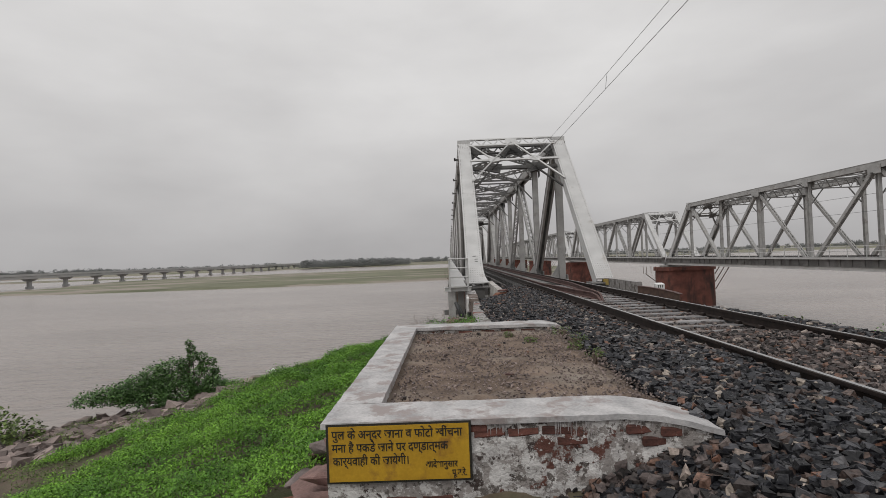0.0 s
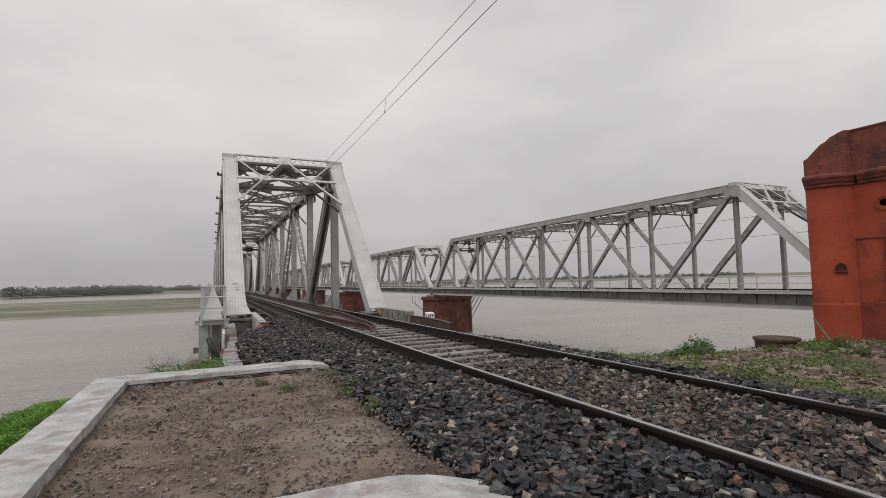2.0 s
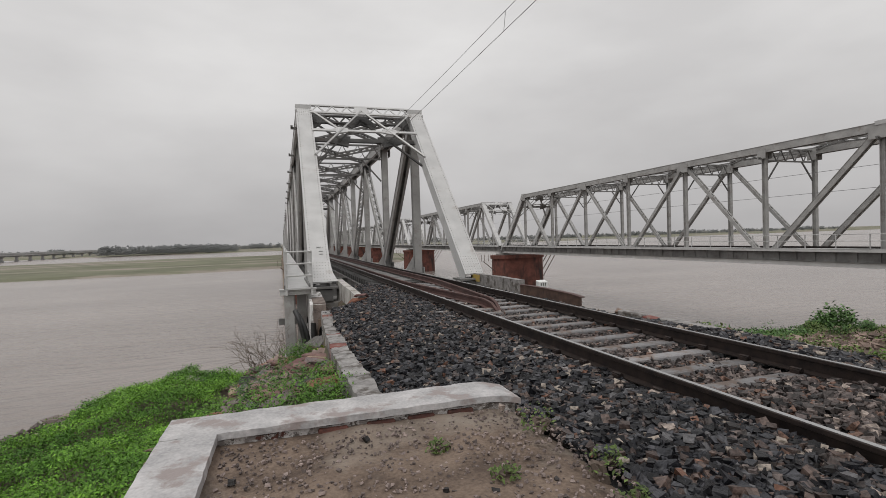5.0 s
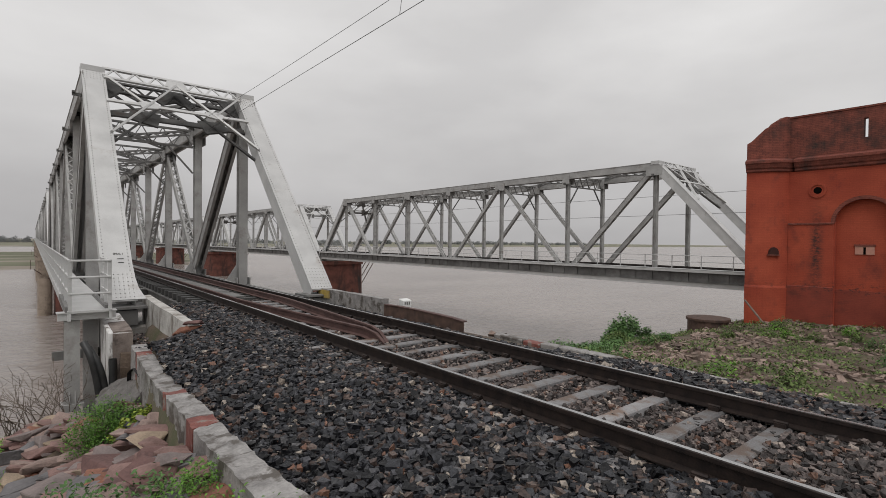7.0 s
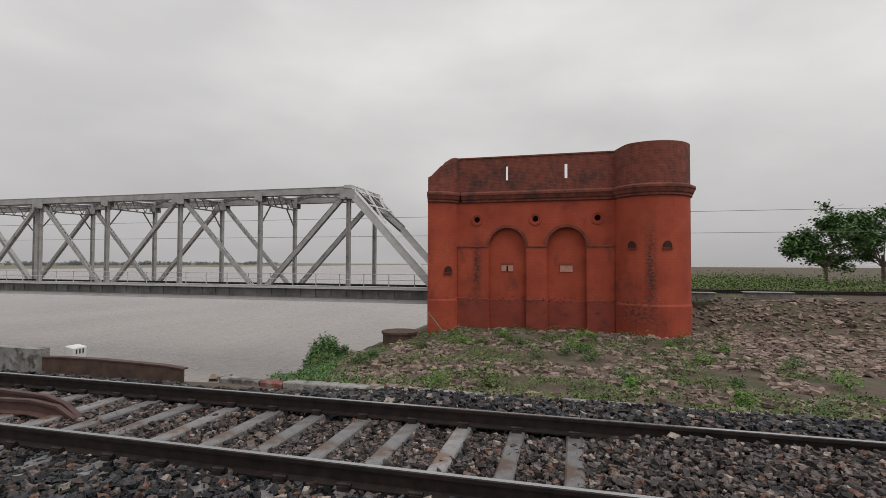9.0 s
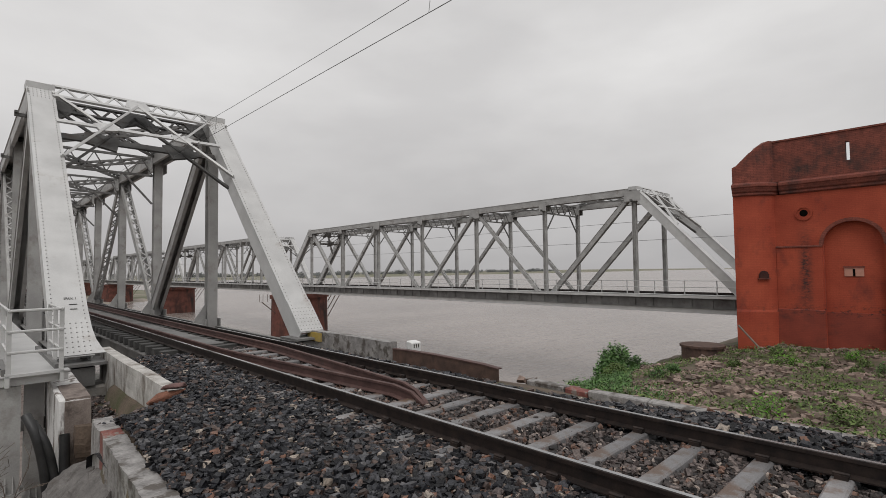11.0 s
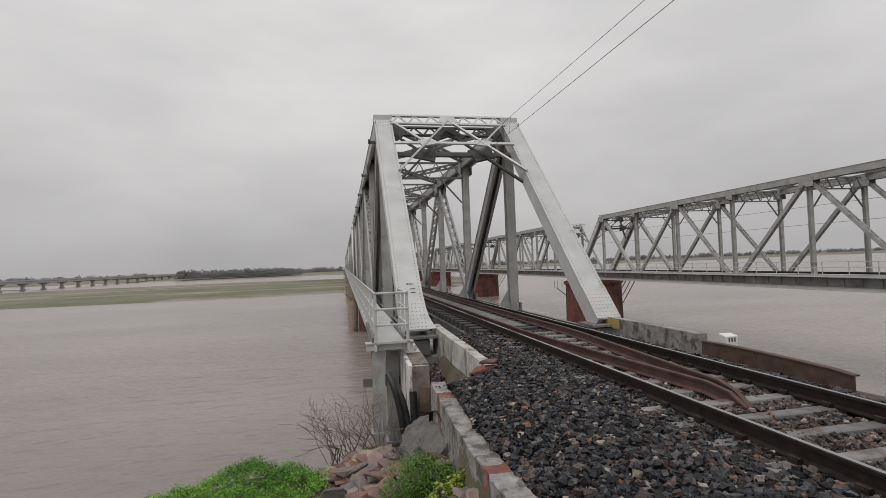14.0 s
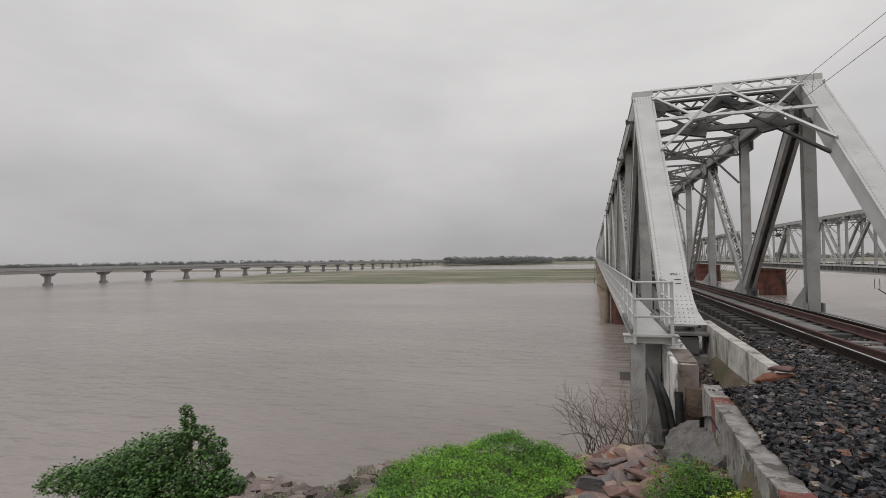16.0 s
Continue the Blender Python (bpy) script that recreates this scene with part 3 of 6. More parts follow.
def tree_belt(name, x0, x1, y0, y1, count, low, high, seed, label):
    """A far belt of woods: many uneven leafy clumps, joined."""
    rnd = random.Random(seed)
    base = np.array([(1, 0, 0), (-1, 0, 0), (0, 1, 0), (0, -1, 0), (0, 0, 1), (0, 0, -1)], dtype=float)
    tri = np.array([(0, 2, 4), (2, 1, 4), (1, 3, 4), (3, 0, 4), (2, 0, 5), (1, 2, 5), (3, 1, 5), (0, 3, 5)])
    rng = np.random.default_rng(seed)
    verts, faces = [], []
    for i in range(count):
        f = rnd.random()
        x = x0 + (x1 - x0) * f
        y = y0 + (y1 - y0) * f + rnd.uniform(-15, 15)
        h = (low + (high - low) * (0.5 + 0.5 * noise.noise(Vector((x * 0.012, seed, 0)))) ** 1.5) * rnd.uniform(0.75, 1.2)
        wide = h * rnd.uniform(0.35, 0.8)
        for k in range(60):
            r = h * rnd.uniform(0.035, 0.085)
            u, w = rnd.gauss(0, 0.5), rnd.random()
            off = np.array((x + u * wide, y + rnd.uniform(-0.3, 0.3) * h, WATER_Z + 1 + h * (0.12 + 0.83 * w * max(0.25, 1 - 0.5 * abs(u)))))
            faces.append(tri + len(verts) * len(base))
            verts.append(base * rng.uniform(0.7, 1.25, (len(base), 1)) * r * np.array((1.3, 1.0, 1.0)) + off)
    me = bpy.data.meshes.new(name)
    me.from_pydata(np.concatenate(verts).tolist(), [], np.concatenate(faces).tolist())
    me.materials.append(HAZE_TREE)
    ob = new(name, me)
    return tagged(ob, label, "woods", kind="stuff")


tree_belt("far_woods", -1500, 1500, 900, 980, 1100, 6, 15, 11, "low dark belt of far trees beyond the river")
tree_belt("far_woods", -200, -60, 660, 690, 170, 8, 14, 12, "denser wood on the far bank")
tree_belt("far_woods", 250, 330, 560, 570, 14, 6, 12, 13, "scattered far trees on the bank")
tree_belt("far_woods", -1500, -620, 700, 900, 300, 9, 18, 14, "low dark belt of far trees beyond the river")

# ---- distant road bridge ----
road_bridge = thing("road_bridge", "long low concrete road bridge on twin-leg piers far across the river", "bridge", (-250, 0, 0))
bm = bmesh.new()
box(bm, (0, 400, -1.55), (8, 1500, 1.4))
box(bm, (0, 400, -0.5), (9, 1500, 0.35))
for s in (-1, 1):
    box(bm, (s * 4.3, 400, 0.1), (0.25, 1500, 0.9))
part("deck", bm, FAR_CONCRETE, road_bridge)
bm = bmesh.new()
for v in box(bm, (0, 0, -2.9), (9, 2.4, 1.6)):
    if v.co.z < -3:
        v.co.x *= 0.4
tube(bm, (0, 0, WATER_Z - 1), (0, 0, -3), 1.3, 14)
tube(bm, (0, 0, WATER_Z - 1), (0, 0, WATER_Z + 1.2), 2.0, 14)
pier_mesh = mesh_of("pier", bm, FAR_CONCRETE)
for i in range(32):
    share("pier", pier_mesh, road_bridge, Matrix.Translation((0, -80 + 27.5 * i, 0)))

# ---- truss bridges ----
PANEL, RISE1, RISE2 = 7.8, 7.98, 8.55


def truss_span(name, label, x, y, zb, half, RISE, chord, floor, slim=1.0):
    """One through-truss span of eight panels; zb: height of its lower nodes. Parts are single members."""
    t = thing(name, label, "bridge", (x, y, zb), group="truss spans")

    def put(nm, build, mat=SILVER, parent=t):
        bm_ = bmesh.new()
        build(bm_)
        return part(nm, bm_, mat, parent)

    low = lambda s, k: Vector((s * half, PANEL * k, 0))
    top = lambda s, k: Vector((s * half, PANEL * k, RISE - 0.3))
    for s in (-1, 1):
        for a, b in ((0, 1), (8, 7)):
            put("end_post", lambda b_: channel(b_, low(s, a) + Vector((0, 0, -0.1)), top(s, b) + Vector((0, 0, 0.12)), 0.66, 0.56, t=0.03, face=1 if a == 0 else -1))
            put("shoe_plate", lambda b_: (box(b_, (s * half, PANEL * a + (0.05 if a == 0 else -0.05), -0.06), (1.2, 0.95, 0.06)), box(b_, (s * half, PANEL * a, -0.32), (0.7, 0.7, 0.38))), SILVER_DIRTY_SHADED)
            put("cap_plate", lambda b_: box(b_, (s * half, PANEL * b - (0.06 if a == 0 else -0.06), RISE - 0.06), (0.74, 0.62, 0.26)))
        for k in range(1, 7):
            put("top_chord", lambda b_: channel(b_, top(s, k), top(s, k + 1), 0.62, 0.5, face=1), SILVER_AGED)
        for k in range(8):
            put("bottom_chord", lambda b_: channel(b_, low(s, k) + Vector((0, 0, chord)), low(s, k + 1) + Vector((0, 0, chord)), 0.5, 0.46, face=-1), SILVER_DIRTY_SHADED if chord < -0.3 else SILVER)
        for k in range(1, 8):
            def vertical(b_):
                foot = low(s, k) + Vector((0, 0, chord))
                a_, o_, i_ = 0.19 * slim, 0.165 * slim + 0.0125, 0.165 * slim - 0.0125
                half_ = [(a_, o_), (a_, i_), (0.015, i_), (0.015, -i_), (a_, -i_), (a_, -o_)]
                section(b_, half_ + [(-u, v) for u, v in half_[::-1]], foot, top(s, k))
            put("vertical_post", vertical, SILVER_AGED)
            def bracket(b_):
                x0 = s * (half - 0.19)
                tri = [(x0, 0.75), (x0, -0.35), (x0 - s * 0.7, -0.35)]
                f0 = [b_.verts.new((u, PANEL * k - 0.02, w + chord * 0.2)) for u, w in tri]
                f1 = [b_.verts.new((u, PANEL * k + 0.02, w + chord * 0.2)) for u, w in tri]
                b_.faces.new(f0)
                b_.faces.new(f1[::-1])
                for i in range(3):
                    b_.faces.new((f0[i], f1[i], f1[(i + 1) % 3], f0[(i + 1) % 3]))
                bmesh.ops.recalc_face_normals(b_, faces=b_.faces[:])
            put("knee_bracket", bracket, SILVER_AGED)
            for d in (-1, 1):
                put("gusset_plate", lambda b_: box(b_, (s * half + d * 0.33, PANEL * k, RISE - 0.62), (0.03, 1.25 if k % 2 else 0.7, 0.75)), SILVER_AGED)
                put("gusset_plate", lambda b_: box(b_, (s * half + d * 0.27, PANEL * k, 0.15 + chord), (0.03, 0.6 if k % 2 else 1.5, 0.8)), SILVER_AGED)
        for k in range(1, 7):
            a, b = (top(s, k), low(s, k + 1)) if k % 2 else (low(s, k), top(s, k + 1))
            if k in (1, 6):
                put("diagonal", lambda b_: channel(b_, a, b, 0.46 * slim, 0.42 * slim, face=1), SILVER_AGED)
            else:
                put("diagonal", lambda b_: laced(b_, a, b, 0.44 * slim, 0.36 * slim, pitch=0.42), SILVER_AGED)
    # portal frames lie in the slope of the end posts
    for a, b in ((0, 1), (8, 7)):
        o, d = Vector((0, PANEL * b, RISE - 0.1)), (Vector((0, PANEL * a, 0)) - Vector((0, PANEL * b, RISE - 0.1))).normalized()
        nrm = Vector((1, 0, 0)).cross(d).normalized() * (-0.27 if a == 0 else 0.27)
        pt = lambda u, v: o + Vector((u, 0, 0)) + d * v + nrm
        w = half - 0.3

        def plate(b_, rows_, e_):
            v0 = [b_.verts.new(pt(u, v) + e_ - nrm * 0.13) for u, v in rows_]
            v1 = [b_.verts.new(pt(u, v) + e_ + nrm * 0.13) for u, v in rows_]
            b_.faces.new(v0)
            b_.faces.new(v1[::-1])
            for i in range(len(v0)):
                b_.faces.new((v0[i], v1[i], v1[(i + 1) % len(v0)], v0[(i + 1) % len(v0)]))
            bmesh.ops.recalc_face_normals(b_, faces=b_.faces[:])

        def lattice(b_, e):
            for v in (0.0, 0.62):
                beam(b_, pt(-w, v) + e, pt(w, v) + e, 0.12, 0.08, d)
            n = 14
            for i in range(n):
                u0, u1 = -w + 2 * w * i / n, -w + 2 * w * (i + 1) / n
                beam(b_, pt(u0, 0 if i % 2 else 0.62) + e, pt(u1, 0.62 if i % 2 else 0) + e, 0.07, 0.03, d)
        g = w * 0.47
        # rear plane gets a darker colour for the shade behind the front one
        for e, mt in ((Vector((0, 0, 0)), SILVER), (nrm * -2.0, STEEL_DARK if chord < -0.3 else SILVER_DIRTY_SHADED)):
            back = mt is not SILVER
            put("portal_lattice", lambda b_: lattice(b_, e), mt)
            put("portal_tie", lambda b_: beam(b_, pt(-w, 2.1) + e, pt(w, 2.1) + e, 0.3 if back else 0.15, 0.06, d), mt)
            for s in (-1, 1):
                put("portal_brace", lambda b_: beam(b_, pt(0, 0.3) + e, pt(s * w, 4.0) + e, 0.16, 0.07, (0, 1, 0)), mt)
                put("portal_brace", lambda b_: beam(b_, pt(s * w, 0.4) + e, pt(s * g, 2.1) + e, 0.13, 0.07, (0, 1, 0)), mt)
                put("gusset_plate", lambda b_: plate(b_, [(s * (g - 0.5), 1.78), (s * (g + 0.5), 1.7), (s * (g + 0.56), 2.3), (s * (g - 0.3), 2.62)] if back else [(s * (g - 0.34), 1.92), (s * (g + 0.1), 1.84), (s * (g + 0.36), 2.0), (s * (g + 0.2), 2.34), (s * (g - 0.3), 2.22)], e), mt)
                if back:
                    put("gusset_plate", lambda b_: plate(b_, [(s * w, 0.0), (s * (w - 0.75), 0.0), (s * (w - 0.5), 0.75), (s * w, 1.35)], e), mt)
            put("gusset_plate", lambda b_: plate(b_, [(-0.75, 0.75), (-0.35, 0.05), (0.35, 0.05), (0.75, 0.75), (0.5, 1.02), (0.0, 0.72), (-0.5, 1.02)] if back else [(-0.42, 0.5), (-0.3, 0.04), (0.3, 0.04), (0.42, 0.5), (0.0, 0.62)], e), mt)
    for k in range(1, 8):
        yk, w = PANEL * k, half - 0.25

        def sway(b_):
            for z in (RISE - 0.25, RISE - 1.15):
                beam(b_, (-w, yk, z), (w, yk, z), 0.16, 0.1, (0, 1, 0))
            n = 10
            for i in range(n):
                u0, u1 = -w + 2 * w * i / n, -w + 2 * w * (i + 1) / n
                za, zb_ = (RISE - 0.25, RISE - 1.15) if i % 2 else (RISE - 1.15, RISE - 0.25)
                beam(b_, (u0, yk, za), (u1, yk, zb_), 0.08, 0.04, (0, 1, 0))
            for s in (-1, 1):
                beam(b_, (s * 1.2, yk, RISE - 1.15), (s * w, yk, RISE - 2.6), 0.1, 0.08, (0, 1, 0))
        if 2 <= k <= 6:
            put("sway_frame", sway, SILVER_DIRTY_SHADED)
        put("floor_beam", lambda b_: (box(b_, (0, yk, -0.75 + floor), (2 * half - 0.3, 0.03, 0.85)), box(b_, (0, yk, -0.32 + floor), (2 * half - 0.3, 0.3, 0.04)), box(b_, (0, yk, -1.18 + floor), (2 * half - 0.3, 0.3, 0.04))), SILVER_DIRTY_SHADED)
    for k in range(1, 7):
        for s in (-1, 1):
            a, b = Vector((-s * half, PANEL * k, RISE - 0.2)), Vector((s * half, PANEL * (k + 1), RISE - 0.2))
            put("top_lateral", lambda b_: laced(b_, a + Vector((0, 0, s * 0.06)), b + Vector((0, 0, s * 0.06)), 0.3, 0.12, side=(0, 0, 1), pitch=0.6), SILVER_DIRTY_SHADED)
        put("top_strut", lambda b_: beam(b_, (-half, PANEL * (k + 0.5), RISE - 0.2), (half, PANEL * (k + 0.5), RISE - 0.2), 0.14, 0.14), SILVER_DIRTY_SHADED)
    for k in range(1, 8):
        put("outrigger", lambda b_: (box(b_, (-half - 0.45, PANEL * k, RISE - 1.0), (0.32, 0.12, 0.1)), box(b_, (-half - 0.56, PANEL * k, RISE - 0.92), (0.1, 0.2, 0.07))), SILVER_DIRTY_SHADED)
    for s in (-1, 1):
        put("stringer", lambda b_: (box(b_, (s * 0.9, PANEL * 4, -0.56 + floor), (0.03, PANEL * 8, 0.5)), box(b_, (s * 0.9, PANEL * 4, -0.3 + floor), (0.26, PANEL * 8, 0.03)), box(b_, (s * 0.9, PANEL * 4, -0.82 + floor), (0.26, PANEL * 8, 0.03))), SILVER_DIRTY_SHADED)
    return t


def walkway(t, x0, x1, y0, y1, z, height=1.08, every=1.5, rails=(1.08, 0.72, 0.36), closed=True):
    """Steel footway with railings on the outer side and across its end, as parts of a span."""
    bm = bmesh.new()
    box(bm, ((x0 + x1) / 2, (y0 + y1) / 2, z - 0.03), (x1 - x0, y1 - y0, 0.05))
    box(bm, (x0 + 0.03, (y0 + y1) / 2, z - 0.12), (0.06, y1 - y0, 0.2))
    box(bm, (x1 - 0.03, (y0 + y1) / 2, z - 0.12), (0.06, y1 - y0, 0.2))
    part("footway", bm, SILVER, t)
    bm = bmesh.new()
    box(bm, (0, 0, height / 2), (0.07, 0.02, height))
    box(bm, (0.025, 0.03, height / 2), (0.02, 0.06, height))
    post = mesh_of("railing_post", bm, SILVER)
    n = int((y1 - y0) / every)
    for i in range(n + 1):
        share("railing_post", post, t, Matrix.Translation((x0 + 0.04, y0 + 0.03 + (y1 - y0 - 0.06) * i / n, z)))
    if closed:
        share("railing_post", post, t, Matrix.Translation((x1 - 0.04, y0 + 0.03, z)))
        for i in range(1, 3):
            share("railing_post", post, t, Matrix.Translation((x1 - 0.04, y0 + 0.03 + 0.85 * i, z)))
    for h in rails:
        bm = bmesh.new()
        tube(bm, (x0 + 0.04, y0, z + h), (x0 + 0.04, y1, z + h), 0.024, 6)
        part("handrail", bm, SILVER, t)
        if closed:
            bm = bmesh.new()
            tube(bm, (x0 + 0.02, y0 + 0.02, z + h), (x1 - 0.02, y0 + 0.02, z + h), 0.024, 6)
            tube(bm, (x1 - 0.04, y0, z + h), (x1 - 0.04, y0 + 1.75, z + h), 0.024, 6)
            part("handrail", bm, SILVER, t)


B1X, B1Y, B1Z, HALF = -0.33, 11.45, -0.12, 2.74
B2X, B2Y, B2Z = 33.2, 6.95, -1.0
SPAN = 63.2

span1 = truss_span("truss_span", "silver-painted riveted steel through-truss railway bridge span", B1X, B1Y, B1Z, HALF, RISE1, -0.55, 0.0)
span2 = truss_span("truss_span", "grey steel through-truss span of the second railway bridge", B2X, B2Y, B2Z, HALF - 0.13, RISE2, -0.02, 0.95, 0.78)


def fascia(t, x):
    """Plate girder with stiffeners that carries the footway of the second bridge."""
    bm = bmesh.new()
    box(bm, (x, PANEL * 4, 0.36), (0.04, PANEL * 8 + 0.6, 0.78))
    box(bm, (x, PANEL * 4, 0.74), (0.26, PANEL * 8 + 0.6, 0.05))
    box(bm, (x, PANEL * 4, -0.03), (0.22, PANEL * 8 + 0.6, 0.05))
    for i in range(49):
        box(bm, (x - 0.05, PANEL * 8 * i / 48, 0.36), (0.08, 0.06, 0.74))
    part("plate_girder", bm, SILVER_DIRTY_SHADED, t)
    bm = bmesh.new()
    box(bm, (x, PANEL * 4, -0.22), (0.06, PANEL * 8 + 0.6, 0.3))
    part("lower_flange", bm, SILVER, t, "pale painted lower flange")


fascia(span2, -HALF - 0.2)
walkway(span2, -HALF - 0.5, -HALF + 0.2, 0.2, PANEL * 8 - 0.2, 0.85, 0.95, 1.95, (0.93, 0.5), closed=False)
walkway(span1, -4.22 - B1X, -3.42 - B1X, -1.78, PANEL * 8 + 0.6, 0.12, 1.1, 1.62)
for i in range(1, 7):
    copy_thing(span1, Matrix.Translation((B1X, B1Y + SPAN * i, B1Z)))
    copy_thing(span2, Matrix.Translation((B2X, B2Y + SPAN * i, B2Z)))

# rivets and stencil on the near portal
for o in [c for c in span1.children if c.name.startswith("end_post")][:3:2]:
    s = -1 if o.data.vertices[0].co.x < 0 else 1
    a, b = Vector((s * HALF, 0, -0.1)), Vector((s * HALF, PANEL, RISE1 - 0.18))
    d = (b - a).normalized()
    nrm = Vector((1, 0, 0)).cross(d).normalized()
    bm = bmesh.new()
    flare = [(0.36, 1.2), (0.375, 0.75), (0.42, 0.4), (0.5, 0.16), (0.56, 0.02)]
    inner = [(-s * u, v) for u, v in flare] if s < 0 else [(0.36, 1.2), (0.36, 0.02)]
    outline = inner + ([(-0.36, 0.02), (-0.36, 1.2)])
    f0 = [bm.verts.new(a + Vector((u, 0, 0)) + d * v + nrm * 0.297) for u, v in outline]
    f1 = [bm.verts.new(a + Vector((u, 0, 0)) + d * v + nrm * 0.322) for u, v in outline]
    bm.faces.new(f0)
    bm.faces.new(f1[::-1])
    for i in range(len(f0)):
        bm.faces.new((f0[i], f1[i], f1[(i + 1) % len(f0)], f0[(i + 1) % len(f0)]))
    bmesh.ops.recalc_face_normals(bm, faces=bm.faces[:])
    part("foot_plate", bm, SILVER, o, "flared riveted foot plate")
    bm = bmesh.new()
    rot = nrm.to_track_quat("Z", "Y").to_matrix().to_4x4()
    n = int((b - a).length / 0.13)
    for i in range(n):
        p0 = a + d * (0.13 * i + 0.1)
        cols = [-0.28, 0.28] if 6 < i < n - 6 else [-0.3, -0.2, -0.1, 0, 0.1, 0.2, 0.3]
        for u in cols:
            v = bmesh.ops.create_cone(bm, cap_ends=True, segments=6, radius1=0.017, radius2=0.009, depth=0.02)["verts"]
            bmesh.ops.transform(bm, matrix=Matrix.Translation(p0 + Vector((u, 0, 0)) + nrm * (0.33 if i < 9 else 0.305)) @ rot, verts=v)
    tagged(part("rivet", bm, SILVER_AGED, o), kind="stuff")


def pier(x, y, zt, mat, half_width, r):
    t = thing("bridge_pier", "weathered red masonry bridge pier with rounded ends standing in the river", "pier", (x, y, 0), group="bridge piers")

    def stadium(bm_, hw, rr, z0, z1, top=1.0):
        rings = []
        for z, f in ((z0, 1.0), (z1, top)):
            ring = []
            for i_ in range(28):
                a_ = 2 * math.pi * i_ / 28
                ring.append(bm_.verts.new((math.cos(a_) * rr * f + math.copysign(hw - rr, math.cos(a_)), math.sin(a_) * rr * f, z)))
            rings.append(ring)
        for i_ in range(28):
            bm_.faces.new((rings[0][i_], rings[0][(i_ + 1) % 28], rings[1][(i_ + 1) % 28], rings[1][i_]))
        bm_.faces.new(rings[1])
        bm_.faces.new(rings[0][::-1])
    bm = bmesh.new()
    stadium(bm, half_width, r, WATER_Z - 2, zt - 0.55, 0.94)
    part("shaft", bm, PIER_RED, t)
    bm = bmesh.new()
    stadium(bm, half_width + 0.15, r + 0.15, zt - 0.55, zt)
    part("cap", bm, PIER_RED, t)
    bm = bmesh.new()
    box(bm, (0, 0, zt + 0.14), (half_width * 2 - 2.2, r * 1.1, 0.28))
    soften(bm, 0.05)
    part("bearing_block", bm, CONCRETE, t)
    bm = bmesh.new()
    for d_ in (0.9, 1.7, 2.5):
        beam(bm, (half_width + d_, -r * 0.4, zt + 0.3), (half_width - 0.2, -r * 0.4, zt - d_ * 1.5), 0.1, 0.1)
    beam(bm, (half_width - 0.4, -r * 0.4, zt + 0.3), (half_width + 2.8, -r * 0.4, zt + 0.3), 0.12, 0.12)
    part("inspection_ladder", bm, RUST, t)
    bm = bmesh.new()
    beam(bm, (-half_width - 2.2, -r * 0.4, zt - 0.9), (-half_width + 0.4, -r * 0.4, zt - 0.9), 0.12, 0.16)
    beam(bm, (-half_width - 1.9, -r * 0.4, zt - 0.9), (-half_width + 0.2, -r * 0.4, zt - 2.6), 0.1, 0.1)
    for d_ in (0.3, 1.0, 1.7, 2.2):
        beam(bm, (-half_width - d_, -r * 0.4, zt - 0.9), (-half_width - d_, -r * 0.4, zt + 0.2), 0.05, 0.05)
    part("inspection_bracket", bm, RUST, t)
    if mat is PIER_TAN:
        bm = bmesh.new()
        tube(bm, (-half_width - 0.85, 0, WATER_Z - 2), (-half_width - 0.85, 0, zt + 0.4), 0.72, 20)
        tube(bm, (-half_width - 0.85, 0, zt + 0.1), (-half_width - 0.85, 0, zt + 0.5), 0.85, 20)
        part("column", bm, PIER_TAN, t, "tan masonry column beside the pier")
    return t


for i in range(1, 7):
    pier(B1X, B1Y + SPAN * i - 0.3, B1Z - 1.3, PIER_TAN, 2.5, 1.5)
    pier(B2X, B2Y + SPAN * i - 0.3, B2Z - 0.75, PIER_RED, 4.6, 1.9)

# ---- railway track ----
RAIL = [(-0.075, -0.172), (0.075, -0.172), (0.075, -0.16), (0.012, -0.14), (0.012, -0.045), (0.034, -0.035), (0.034, -0.004), (0.026, 0), (-0.026, 0), (-0.034, -0.004), (-0.034, -0.035), (-0.012, -0.045), (-0.012, -0.14), (-0.075, -0.16)]


def profile_bar(bm, pts, path):
    """Sweeps a closed outline along a polyline in plan; path rows are x, y, z."""
    rings = []
    for i, p in enumerate(path):
        p = Vector(p)
        q0, q1 = Vector(path[max(i - 1, 0)]), Vector(path[min(i + 1, len(path) - 1)])
        d = (q1 - q0)
        d.z = 0
        d.normalize()
        x = Vector((d.y, -d.x, 0))
        rings.append([bm.verts.new(p + x * u + Vector((0, 0, w))) for u, w in pts])
    n = len(pts)
    for a, b in zip(rings, rings[1:]):
        for i in range(n):
            bm.faces.new((a[i], a[(i + 1) % n], b[(i + 1) % n], b[i]))
    bm.faces.new(rings[0][::-1])
    bm.faces.new(rings[-1])


for s in (-1, 1):
    rail = thing("rail", "dark worn steel running rail on concrete sleepers", "rail", (s * 0.872, 0, 0), group="running rails")
    bm = bmesh.new()
    profile_bar(bm, RAIL, [(0, -70, 0), (0, 150, 0)])
    part("rail_body", bm, RAIL_SIDE, rail)
    bm = bmesh.new()
    box(bm, (0, 40, 0.0015), (0.046, 220, 0.003))
    part("rail_head", bm, RAIL_TOP, rail, "polished rail head")

bm = bmesh.new()
v = box(bm, (0, 0, -0.27), (2.75, 0.24, 0.2))
for q in v:
    if q.co.z > -0.2:
        q.co.y *= 0.68
        if abs(q.co.x) < 2:
            q.co.x *= 0.985
soften(bm, 0.015)
sleeper_mesh = mesh_of("sleeper", bm, SLEEPER)
bm = bmesh.new()
